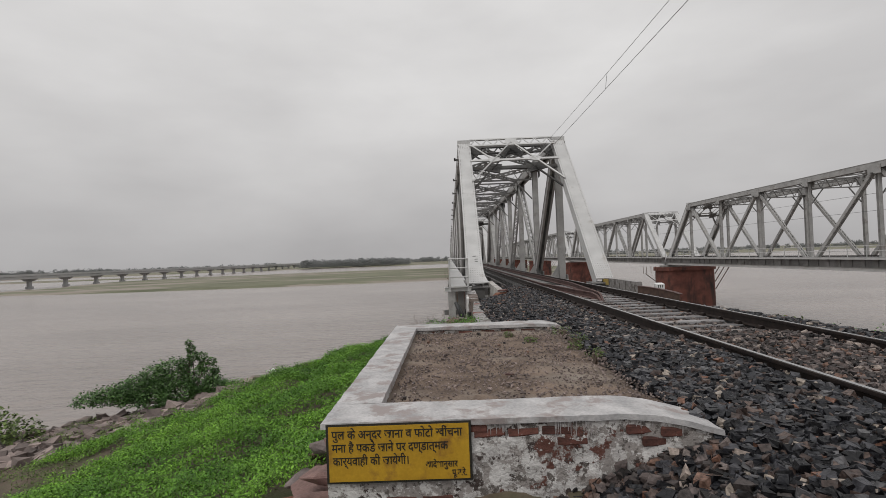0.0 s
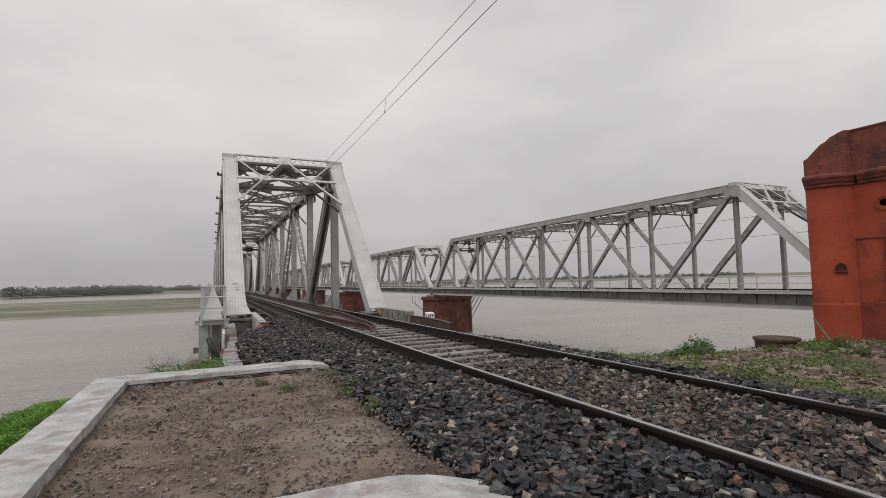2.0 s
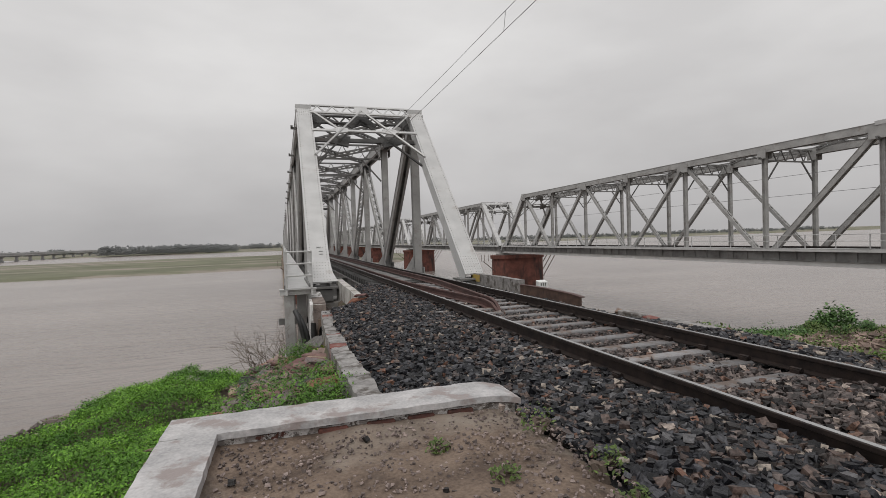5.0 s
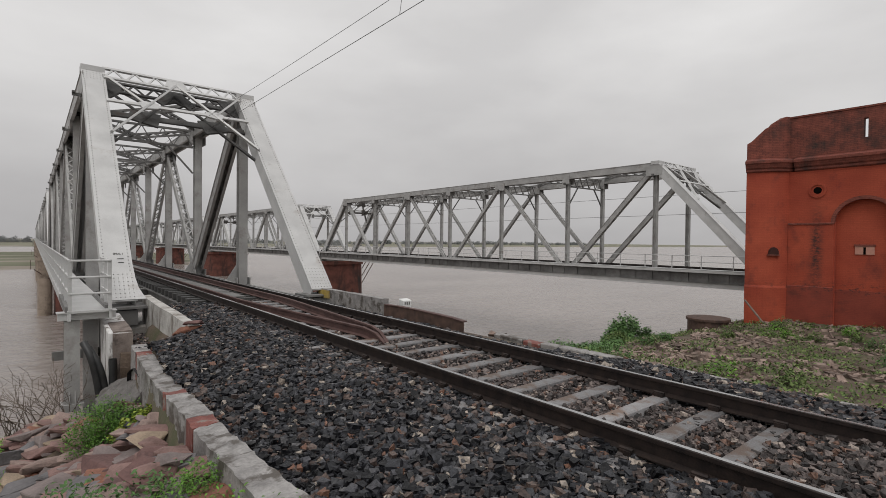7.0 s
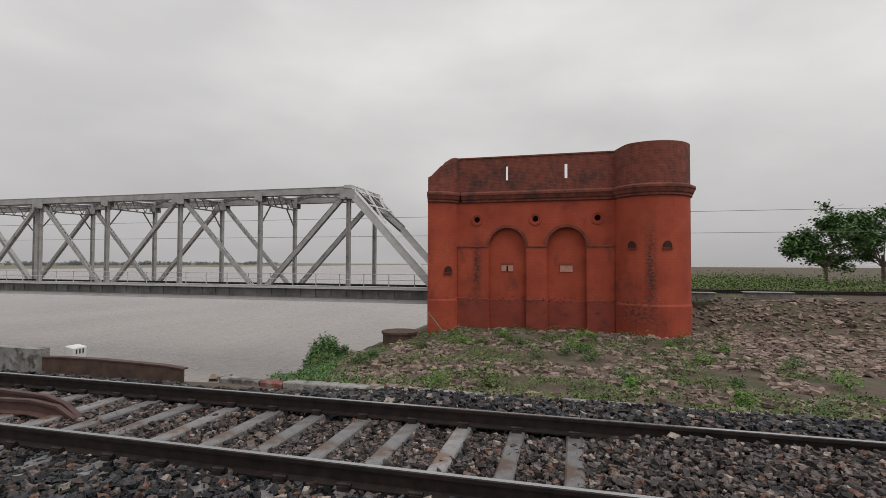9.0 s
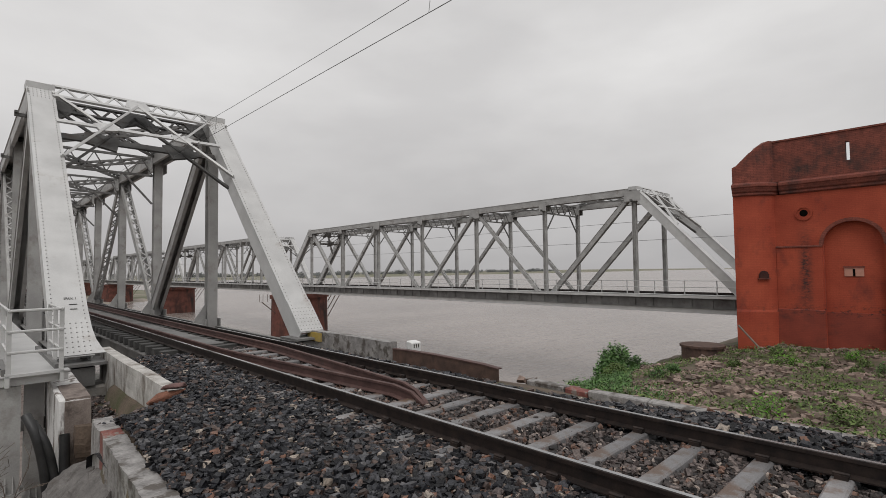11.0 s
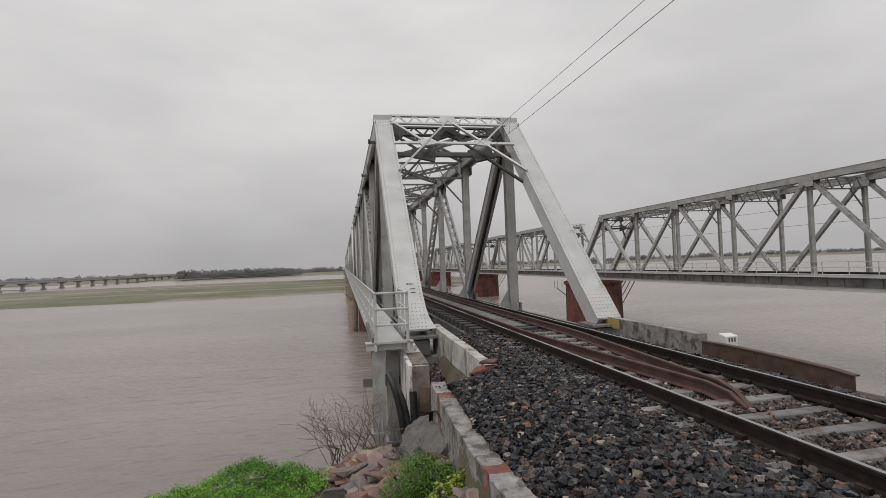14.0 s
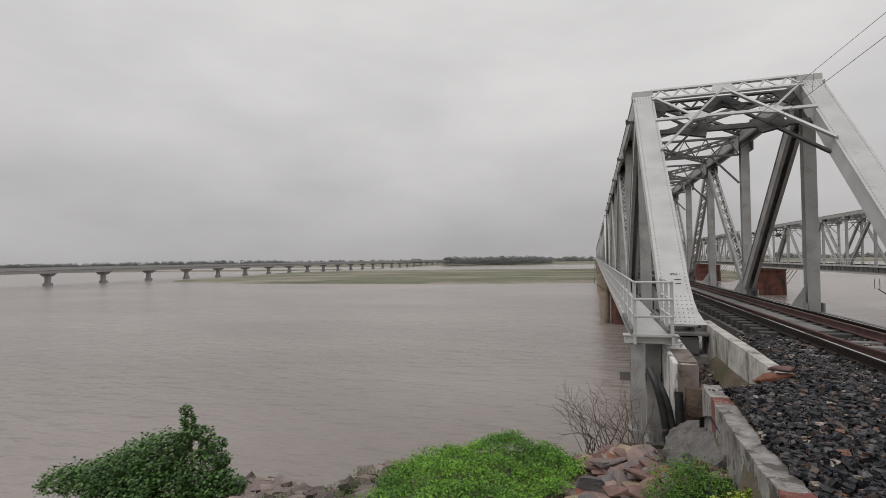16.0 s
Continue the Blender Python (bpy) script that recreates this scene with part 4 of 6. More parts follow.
box(bm, (0, 0, -0.15), (0.07, 0.1, 0.04))
tube(bm, (0, -0.06, -0.13), (0, 0.06, -0.13), 0.022, 6)
clip_mesh = mesh_of("rail_clip", bm, RAIL_SIDE)
for i in range(34):
    y = -9.2 + 0.6 * i
    sl = new("sleeper", sleeper_mesh)
    sl.location = (0, y, 0)
    sl.rotation_euler[2] = random.uniform(-0.01, 0.01)
    tagged(sl, "wet concrete sleeper half sunk in ballast", "sleeper", group="concrete sleepers")
    for x0 in (-0.982, -0.762, 0.762, 0.982):
        share("rail_clip", clip_mesh, sl, Matrix.Translation((x0, 0, 0)))
bm = bmesh.new()
box(bm, (0, 0, -0.29), (2.6, 0.25, 0.2))
soften(bm, 0.01)
bridge_sleeper = mesh_of("bridge_sleeper", bm, STEEL_DARK)
for i in range(100):
    sl = new("bridge_sleeper", bridge_sleeper)
    sl.location = (0, 11.9 + 0.62 * i, 0)
    tagged(sl, "dark steel channel sleeper on the bridge deck", "sleeper", group="bridge sleepers")

# check rails that meet in a point ahead of the bridge
for s in (-1, 1):
    g = thing("guard_rail", "red-brown rusted guard rail bent down to a point between the rails", "rail", group="guard rails")
    bm = bmesh.new()
    profile_bar(bm, [(u * 0.95, w) for u, w in RAIL], [(s * 0.03, 3.75, -0.2), (s * 0.05, 4.0, -0.06), (s * 0.1, 4.35, 0.0), (s * 0.3, 6.6, 0.0), (s * 0.52, 9.2, 0.0), (s * 0.56, 10, 0), (s * 0.56, 75, 0)])
    part("rail_body", bm, RUST_RED, g)
bm = bmesh.new()
box(bm, (0.0, 33, -0.17), (0.5, 42, 0.02))
tagged(part("deck_plate", bm, SILVER_DIRTY_SHADED), "grey steel foot plate between the rails", "plate")


# ---- ballast ----
def ballast_height(x, y):
    ax = abs(x)
    near = max(0.0, min(1.0, (-1.9 - y) / 1.2))
    if ax < 0.8:
        z = -0.238 + 0.133 * near
    elif x < 0:
        if y < -1.6:
            z = -0.185 + 0.075 * near + 0.03 * min(1, max(0, -x - 1.2))
        else:
            z = -0.185 - max(0, -x - 1.5) * 0.085 + math.exp(-((x + 2.5) / 0.6) ** 2) * 0.06
    else:
        z = -0.2 + 0.07 * near * max(0.0, 1 - max(0, x - 1.3)) - max(0, x - 1.4) * (0.16 + 0.14 * max(0.0, min(1.0, (y - 1.0) / 2.0)))
    if 0.9 < ax < 1.4 and y > -1.9:
        z -= 0.035
    if y > 6.5:
        z -= 0.34 * min(1.0, y - 6.5) * max(0.0, min(1.0, (-x - 2.3) / 0.3))
    if y < -6.45 and x < -2.2:
        z -= (-2.2 - x) * 0.36
    return z + 0.03 * noise.noise(Vector((x * 1.3, y * 1.3, 2))) - (0.5 if y > 11.2 else 0)


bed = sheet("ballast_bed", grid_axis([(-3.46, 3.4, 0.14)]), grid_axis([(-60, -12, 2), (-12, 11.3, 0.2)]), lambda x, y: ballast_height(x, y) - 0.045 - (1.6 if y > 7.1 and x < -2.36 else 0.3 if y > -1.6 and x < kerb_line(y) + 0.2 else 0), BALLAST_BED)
tagged(bed, "bed of crushed stone under the track, blackened for the shade between stones", "ballast", kind="stuff")


def stones(name, count, area, size, mat, label, height, flat=0.7, keep=None, seed=1):
    """Loose angular stones, many in one mesh."""
    rng = np.random.default_rng(seed)
    base = np.array([(a, b, c) for a in (-1, 1) for b in (-1, 1) for c in (-1, 1)]) * 0.8
    tri = np.array([(0, 1, 3), (0, 3, 2), (4, 6, 7), (4, 7, 5), (0, 4, 5), (0, 5, 1), (2, 3, 7), (2, 7, 6), (0, 2, 6), (0, 6, 4), (1, 5, 7), (1, 7, 3)])
    xs = rng.uniform(area[0], area[1], count)
    ys = area[2] + (area[3] - area[2]) * rng.uniform(0, 1, count)
    if keep is not None:
        ok = np.array([keep(a, b) for a, b in zip(xs, ys)])
        xs, ys = xs[ok], ys[ok]
    n = len(xs)
    zs = np.array([height(a, b) for a, b in zip(xs, ys)])
    r = rng.uniform(size[0], size[1], (n, 1, 1)) * rng.uniform(0.75, 1.1, (n, 1, 1))
    v = base[None] * (1 + rng.uniform(-0.55, 0.4, (n, 8, 3))) * np.stack([rng.uniform(0.8, 1.35, n), rng.uniform(0.7, 1.1, n), rng.uniform(0.5, 1.0, n) * flat / 0.7], -1)[:, None, :] * r
    ang = rng.uniform(0, 6.283, n)
    tl = rng.normal(0, 0.75 if flat > 0.6 else 0.35, n)
    c, s = np.cos(tl)[:, None], np.sin(tl)[:, None]
    y2, z2 = v[..., 1] * c - v[..., 2] * s, v[..., 1] * s + v[..., 2] * c
    v = np.stack([v[..., 0], y2, z2], -1)
    c, s = np.cos(ang)[:, None], np.sin(ang)[:, None]
    x2, y2 = v[..., 0] * c - v[..., 1] * s, v[..., 0] * s + v[..., 1] * c
    v = np.stack([x2, y2, v[..., 2]], -1) + np.stack([xs, ys, zs + rng.uniform(-0.5, 1.15 if flat > 0.6 else 0.5, n) * r[:, 0, 0]], -1)[:, None, :]
    f = (tri[None] + (np.arange(n) * 8)[:, None, None]).reshape(-1, 3)
    me = bpy.data.meshes.new(name)
    me.vertices.add(n * 8)
    me.vertices.foreach_set("co", v.reshape(-1))
    me.loops.add(len(f) * 3)
    me.loops.foreach_set("vertex_index", f.reshape(-1))
    me.polygons.add(len(f))
    me.polygons.foreach_set("loop_start", np.arange(len(f)) * 3)
    me.polygons.foreach_set("use_smooth", np.zeros(len(f), dtype=bool))
    me.update(calc_edges=True)
    me.materials.append(mat)
    return tagged(new(name, me), label, "ballast", kind="stuff")


def off_rails(x, y):
    return abs(abs(x) - 0.872) > 0.085


platform = lambda x, y: not (x < -2.45 + 0.12 * noise.noise(Vector((y * 2, 0, 0))) and -6.7 < y < -1.6)
stones("ballast", 46000, (-3.42, -0.95, -1.6, 11.0), (0.02, 0.046), BALLAST, "blue-grey crushed stone ballast, damp", ballast_height, keep=lambda x, y: x > (kerb_line(y) + 0.13 + 0.05 * noise.noise(Vector((y * 4, x, 7))) if y < 6.9 else -3.4 + (y - 6.9) * 1.6 if y < 7.6 else -2.26), seed=2)
stones("ballast", 34000, (-3.3, -0.95, -9.5, -1.6), (0.018, 0.043), BALLAST, "blue-grey crushed stone ballast, damp", ballast_height, keep=platform, seed=3)
stones("ballast", 26000, (-0.8, 0.8, -9, 11.2), (0.018, 0.038), BALLAST_BROWN, "brownish ballast between the rails", ballast_height, seed=4)
stones("ballast", 22000, (0.95, 3.3, -11, 11.0), (0.024, 0.054), BALLAST, "blue-grey crushed stone ballast, damp", ballast_height, seed=5)
stones("ballast", 4200, (-1.75, -0.95, -4, 8), (0.018, 0.042), BALLAST_BROWN, "brownish stones mixed in the ballast", ballast_height, seed=6, keep=platform)

stones("rubble", 2600, (-4.9, -2.1, -8.2, -6.55), (0.018, 0.05), BALLAST_BROWN, "brown broken stones at the foot of the parapet", lambda x, y: max(ground_height(x, y), ballast_height(x, y) if x > -3.4 else -9), seed=7, keep=lambda x, y: x < -2.35 + 0.3 * noise.noise(Vector((x * 2, y * 2, 5))))

# ---- brick platform with whitewashed parapet ----
parapet = thing("parapet", "low brick parapet with flaking white plaster round an earth platform", "wall")


def course(name, x0, x1, y0, y1, z0, z1, mat, rough, seed, label="", bend=None):
    """A worn masonry block: finely cut so that edges and faces can be uneven."""
    bm = bmesh.new()
    nx, ny, nz = max(1, round((x1 - x0) / 0.06)), max(1, round((y1 - y0) / 0.06)), max(1, round((z1 - z0) / 0.06))
    bmesh.ops.create_cube(bm, size=1)
    for axis, n in ((0, nx), (1, ny), (2, nz)):
        for k in range(1, n):
            co = [0, 0, 0]
            co[axis] = -0.5 + k / n
            no = [0, 0, 0]
            no[axis] = 1
            bmesh.ops.bisect_plane(bm, geom=bm.verts[:] + bm.edges[:] + bm.faces[:], plane_co=co, plane_no=no)
    for v in bm.verts:
        v.co = Vector((x0 + (v.co.x + 0.5) * (x1 - x0), y0 + (v.co.y + 0.5) * (y1 - y0), z0 + (v.co.z + 0.5) * (z1 - z0)))
        if bend:
            bend(v.co)
    roughen(bm, rough, 7.0, seed)
    roughen(bm, rough * 0.6, 19.0, seed + 3)
    return part(name, bm, mat, parapet, label)


def droop(co):
    # the track end of the front wall sinks and narrows into the ballast
    f = max(0.0, (co.x + 3.0) / 0.62)
    co.z -= 0.1 * f * f
    if co.y > -6.4:
        co.y += -0.06 * f * f
    co.y -= 0.10 * f


def droop_far(co):
    f = max(0.0, (co.x + 2.75) / 0.35)
    co.z -= 0.06 * f * f


course("front_wall", -5.06, -2.42, -6.57, -6.17, -0.85, 0.01, PLASTER_FLAKED, 0.010, 1.0, "plaster flaking off old brick", droop)
course("front_coping", -5.09, -2.38, -6.592, -6.14, 0.01, 0.05, WHITEWASH, 0.006, 2.0, "whitewashed worn coping", droop)
course("side_wall", -5.06, -4.75, -6.17, -2.05, -0.95, -0.015, PLASTER_FLAKED, 0.007, 3.0, "plaster flaking off old brick")
course("side_coping", -5.09, -4.73, -6.137, -2.06, -0.015, 0.05, WHITEWASH, 0.006, 4.0, "whitewashed worn coping")
course("rear_wall", -5.06, -2.46, -2.02, -1.66, -0.95, -0.015, PLASTER_FLAKED, 0.007, 5.0, "plaster flaking off old brick", droop_far)
course("rear_coping", -5.09, -2.42, -2.055, -1.63, 0.0, 0.05, WHITEWASH, 0.006, 6.0, "whitewashed worn coping", droop_far)

bm = bmesh.new()
box(bm, (0, 0.006, 0), (0.225, 0.03, 0.07))
soften(bm, 0.012)
bmesh.ops.subdivide_edges(bm, edges=bm.edges[:], cuts=1)
roughen(bm, 0.009, 24)
brick_mesh = mesh_of("brick", bm, BRICK)
rnd = random.Random(4)
bare = [(-3.93 + 0.235 * i, -0.055) for i in range(3)] + [(-3.36, -0.13), (-2.88, -0.06), (-2.66, -0.075), (-2.78, -0.14)]
for x, z in bare + [(-2.66, -0.25), (-2.83, -0.32), (-2.62, -0.36), (-2.98, -0.45), (-2.74, -0.44), (-3.36, -0.54), (-4.3, -0.5), (-4.55, -0.5), (-4.05, -0.02)]:
    f = max(0.0, (x + 3.0) / 0.62)
    share("brick", brick_mesh, parapet, pose(x, -6.566 - 0.10 * f, z, rnd.uniform(-3, 3), rnd.uniform(-3, 3), rnd.uniform(-2, 2)))
for x in (-3.9, -3.6, -3.25, -2.95):
    share("brick", brick_mesh, parapet, pose(x + rnd.uniform(-0.05, 0.05), -2.035, -0.06, 0, 0, 0))

for i in range(34):
    x = rnd.choice((rnd.uniform(-4.0, -3.7), rnd.uniform(-3.5, -3.2), rnd.uniform(-2.95, -2.62)))
    f = max(0.0, (x + 3.0) / 0.62)
    bm = bmesh.new()
    ln_ = rnd.uniform(0.03, 0.12)
    tube(bm, (0, 0, 0.01), (0, 0.004, -ln_), rnd.uniform(0.003, 0.006), 5, 0.002)
    part("lime_drip", bm, WHITEWASH, parapet, "run of whitewash", Matrix.Translation((x, -6.578 - 0.10 * f, 0.004 - 0.1 * f * f)))

dirt = sheet("dirt_platform", grid_axis([(-4.76, -2.3, 0.06)]), grid_axis([(-6.2, -2.0, 0.06)]),
             lambda x, y: -0.055 + 0.025 * noise.noise(Vector((x * 2, y * 2, 1))) + 0.012 * noise.noise(Vector((x * 9, y * 9, 3))) - max(0, x + 2.7) * 0.3, DIRT)
tagged(dirt, "damp bare brown earth with scattered gravel", "ground", kind="structure")
stones("gravel", 5000, (-4.7, -2.35, -6.1, -2.1), (0.005, 0.014), GREY_STONE, "small gravel scattered on the bare earth", lambda x, y: -0.05, seed=21)
stones("gravel", 26, (-4.7, -2.45, -6.1, -2.1), (0.015, 0.03), BALLAST_BROWN, "loose stones on the bare earth", lambda x, y: -0.045, seed=22)

# painted notice on the wall face
notice = thing("notice_sign", "yellow painted notice with black Hindi lettering on the parapet wall", "sign", (-4.555, -6.59, -0.16))
bm = bmesh.new()
box(bm, (0, 0, 0), (1.0, 0.012, 0.405))
part("border", bm, LETTER, notice, "black painted border")
bm = bmesh.new()
box(bm, (0, -0.004, 0.0), (0.965, 0.012, 0.375))
part("panel", bm, YELLOW, notice)


def lettering(name, text, size, parent, m, mat, width=None):
    cu = bpy.data.curves.new(name, "FONT")
    cu.body, cu.size, cu.offset = text, size, 0.0012
    tmp = new(name, cu)
    me = bpy.data.meshes.new_from_object(tmp.evaluated_get(bpy.context.evaluated_depsgraph_get()))
    bpy.data.objects.remove(tmp)
    xs = [v.co.x for v in me.vertices]
    if width and xs:
        k = width / (max(xs) - min(xs))
        for v in me.vertices:
            v.co.x *= k
    me.materials.append(mat)
    ob = new(name, me)
    ob.parent, ob.matrix_basis = parent, m
    return ob


for text, x, z, size, width in (("पुल के अन्दर जाना व फोटो खींचना", -0.46, 0.105, 0.083, 0.90), ("मना है पकडे जाने पर दण्डात्मक", -0.46, 0.015, 0.083, 0.80), ("कार्यवाही की जायेगी।", -0.455, -0.075, 0.083, 0.52),
                                ("आदेशानुसार", 0.18, -0.105, 0.062, 0.22), ("पू.उ.रे.", 0.36, -0.165, 0.062, 0.10)):
    lettering("lettering", text, size, notice, pose(x, -0.0125, z, 90, 0, 0), LETTER, width)

stencil_a = Vector((-HALF, 0, -0.1))
stencil_d = (Vector((-HALF, PANEL, RISE1 - 0.18)) - stencil_a).normalized()
stencil_n = Vector((1, 0, 0)).cross(stencil_d).normalized()
near_post = [c for c in span1.children if c.name.startswith("end_post")][0]
turn = Matrix((Vector((1, 0, 0)), stencil_d, stencil_n)).transposed().to_4x4()
lettering("stencil", "SPAN. 1", 0.1, near_post, Matrix.Translation(stencil_a + stencil_d * 1.6 + stencil_n * 0.303 + Vector((-0.06, 0, 0))) @ turn, LETTER, 0.22)
for i in range(3):
    bm = bmesh.new()
    box(bm, (0, 0, 0), (0.15 - 0.02 * i, 0.022, 0.004))
    part("stencil_mark", bm, LETTER, near_post, "black stencilled bar", Matrix.Translation(stencil_a + stencil_d * (1.45 - 0.14 * i) + stencil_n * 0.304 + Vector((0.1, 0, 0))) @ turn)

# ---- edging wall beside the track ----
edging = thing("edging_wall", "broken low concrete and brick edging wall beside the ballast", "wall")
KERB = [(-1.62, 0.0), (0, -0.07), (2, -0.16), (4, -0.36), (7.2, -0.42)]
ys = [-1.62, -0.7, 0.35, 1.3, 1.62, 2.9, 3.2, 4.3, 5.2, 6.1, 6.45, 7.3]
for i, (a, b) in enumerate(zip(ys, ys[1:])):
    bm = bmesh.new()
    z = lerp_table((a + b) / 2, KERB)
    bmesh.ops.create_grid(bm, x_segments=4, y_segments=max(2, round((b - a) / 0.07)), size=0.5)
    for v in bm.verts:
        y_ = a + (v.co.y + 0.5) * (b - a - 0.004)
        v.co = Vector((kerb_line(y_) + v.co.x * 0.24, y_, lerp_table(y_, KERB)))
    ext = bmesh.ops.extrude_face_region(bm, geom=bm.faces[:])
    for v in [g for g in ext["geom"] if isinstance(g, bmesh.types.BMVert)]:
        v.co.z -= 0.85
    bmesh.ops.recalc_face_normals(bm, faces=bm.faces[:])
    roughen(bm, 0.02, 3)
    roughen(bm, 0.016, 14, i)
    roughen(bm, 0.008, 40, i)
    red = (b - a) < 0.4
    part("brick_block" if red else "edging_block", bm, KERB_BRICK if red else KERB_STONE, edging, "exposed red brick" if red else "")

right_edge = thing("edging_kerb", "low concrete and brick kerb along the far shoulder of the track", "kerb")
y = -11.0
rnd = random.Random(8)
while y < 4.2:
    ln_ = rnd.choice((0.9, 1.3, 0.5, 1.1))
    bm = bmesh.new()
    box(bm, (3.75, y + ln_ / 2, -0.76 + rnd.uniform(-0.02, 0.02)), (0.24, ln_ - 0.02, 0.34))
    soften(bm, 0.02)
    roughen(bm, 0.02, 4, y)
    part("kerb_block", bm, KERB_BRICK if ln_ == 0.5 else KERB_STONE, right_edge)
    y += ln_

# ---- abutment ----
abutment = thing("abutment", "grey masonry abutment that carries the end of the bridge", "abutment")
bm = bmesh.new()
box(bm, (-0.1, 12.0, -5.0), (6.6, 1.7, 8.7))
soften(bm, 0.05)
part("bed_wall", bm, CONCRETE, abutment)
bm = bmesh.new()
v = box(bm, (-3.34, 10.3, -1.35), (0.44, 2.6, 2.2))
for q in v:
    if q.co.z > -1 and q.co.y < 10:
        q.co.z -= 0.18
soften(bm, 0.02)
part("white_pillar", bm, PLASTER, abutment, "whitewashed pillar with grey cement end")
for nm, c_, s_ in (("cement_end", (-3.3, 8.985, -1.45), (0.37, 0.05, 1.98)), ("cement_cap", (-3.3, 9.5, -0.40), (0.35, 1.0, 0.04))):
    bm = bmesh.new()
    v = box(bm, c_, s_)
    if nm == "cement_cap":
        for q in v:
            q.co.z += (q.co.y - 9.5) * 0.06
    bmesh.ops.subdivide_edges(bm, edges=bm.edges[:], cuts=5, use_grid_fill=True)
    roughen(bm, 0.01, 8)
    part(nm, bm, material("brown_cement_render", (0.12, 0.095, 0.085), (0.27, 0.225, 0.2), 5, 0.85, 0, 0.6, stain=(0.06, 0.048, 0.04), stain_scale=3), abutment, "bare brown cement")
bm = bmesh.new()
v = box(bm, (-2.42, 9.3, -0.40), (0.2, 5.2, 0.88))
for q in v:
    if q.co.y < 9:
        if q.co.z > -0.4:
            q.co.z -= 0.1
        else:
            q.co.y += 1.7
bmesh.ops.subdivide_edges(bm, edges=bm.edges[:], cuts=5, use_grid_fill=True)
roughen(bm, 0.02, 3)
part("wing_wall", bm, STAINED_PLASTER, abutment, "stained plaster wing wall with broken end")
bm = bmesh.new()
box(bm, (2.5, 9.6, -0.22), (0.22, 3.9, 0.5))
bmesh.ops.subdivide_edges(bm, edges=bm.edges[:], cuts=4, use_grid_fill=True)
roughen(bm, 0.02, 3)
part("wing_wall", bm, KERB_STONE, abutment, "grey low wing wall")
bm = bmesh.new()
box(bm, (2.49, 11.05, -0.13), (0.25, 0.75, 0.24))
part("painted_end", bm, YELLOW_OLD, abutment, "faded yellow painted wall end")
bm = bmesh.new()
box(bm, (-2.9, 9.9, -1.12), (0.9, 2.2, 0.5))
bmesh.ops.subdivide_edges(bm, edges=bm.edges[:], cuts=4, use_grid_fill=True)
roughen(bm, 0.06, 3)
part("earth_fill", bm, EARTH, abutment)
bm = bmesh.new()
box(bm, (-3.66, 6.5, -1.42), (0.56, 2.3, 1.0))
for q in bm.verts:
    if q.co.z > -1.4:
        q.co.z += 0.16 if q.co.x > -3.66 else -0.3
        q.co.z -= 0.25 if q.co.y > 7 else 0.0
bmesh.ops.subdivide_edges(bm, edges=bm.edges[:], cuts=14, use_grid_fill=True)
roughen(bm, 0.09, 2.5)
roughen(bm, 0.05, 7)
roughen(bm, 0.02, 20)
part("apron", bm, material("dark_wet_cement", (0.06, 0.054, 0.05), (0.16, 0.148, 0.14), 5, 0.6, 0, 0.7, fine=40, stain=(0.05, 0.04, 0.032), stain_scale=3), abutment, "rough dark cement apron at the wall foot")

plate = thing("plate_girder", "rusty curved steel plate lying along the track edge", "girder")
bm = bmesh.new()
rows = [(7.6, -0.12), (7.0, -0.1), (6.2, -0.1), (5.4, -0.115), (4.85, -0.13), (4.45, -0.165)]
for (a, za), (b, zb) in zip(rows, rows[1:]):
    vs = [bm.verts.new(p_) for p_ in ((2.43, a, za), (2.43, b, zb), (2.43, b, -0.8), (2.43, a, -0.8), (2.46, a, za), (2.46, b, zb), (2.46, b, -0.8), (2.46, a, -0.8))]
    for f in ((0, 1, 2, 3), (7, 6, 5, 4), (4, 5, 1, 0), (3, 2, 6, 7), (0, 3, 7, 4), (1, 5, 6, 2)):
        bm.faces.new([vs[k] for k in f])
part("web", bm, RUST, plate)
bm = bmesh.new()
for (a, za), (b, zb) in zip(rows, rows[1:]):
    beam(bm, (2.48, a, za), (2.48, b, zb), 0.13, 0.022)
part("flange", bm, RUST_RED, plate)

marker = thing("marker_stone", "small white marker block with black figures beside the track", "marker", (3.29, 7.85, -0.62))
bm = bmesh.new()
v = box(bm, (0, 0, 0.27), (0.3, 0.22, 0.54))
for q in v:
    if q.co.z > 0.3 and q.co.y > 0:
        q.co.z += 0.04
soften(bm, 0.015)
part("block", bm, WHITE, marker)
for i in range(3):
    bm = bmesh.new()
    box(bm, (-0.08 + 0.07 * i, -0.113, 0.46), (0.03, 0.004, 0.09))
    part("figure", bm, LETTER, marker, "black painted bar")

support = thing("footway_support", "silver steel column and crossbeam under the end of the footway", "column", (-3.86, 9.95, 0))
for nm, x, y, zb in (("column", -0.27, 0.05, -2.1), ("column", 0.12, 0.85, -2.6), ("column", -0.2, 1.5, -3.5)):
    bm = bmesh.new()
    box(bm, (x, y, (zb - 0.24) / 2), (0.03, 0.24, -0.24 - zb))
    for d in (-1, 1):
        box(bm, (x, y + d * 0.13, (zb - 0.24) / 2), (0.28, 0.025, -0.24 - zb))
    box(bm, (x, y, zb + 0.02), (0.42, 0.4, 0.05))
    for d in (-1, 1):
        beam(bm, (x + d * 0.05, y - 0.14, zb + 0.05), (x + d * 0.05, y - 0.04, zb + 0.4), 0.02, 0.16)
    part(nm, bm, SILVER_AGED, support)
bm = bmesh.new()
box(bm, (0.0, 0.0, -0.14), (1.05, 0.24, 0.16))
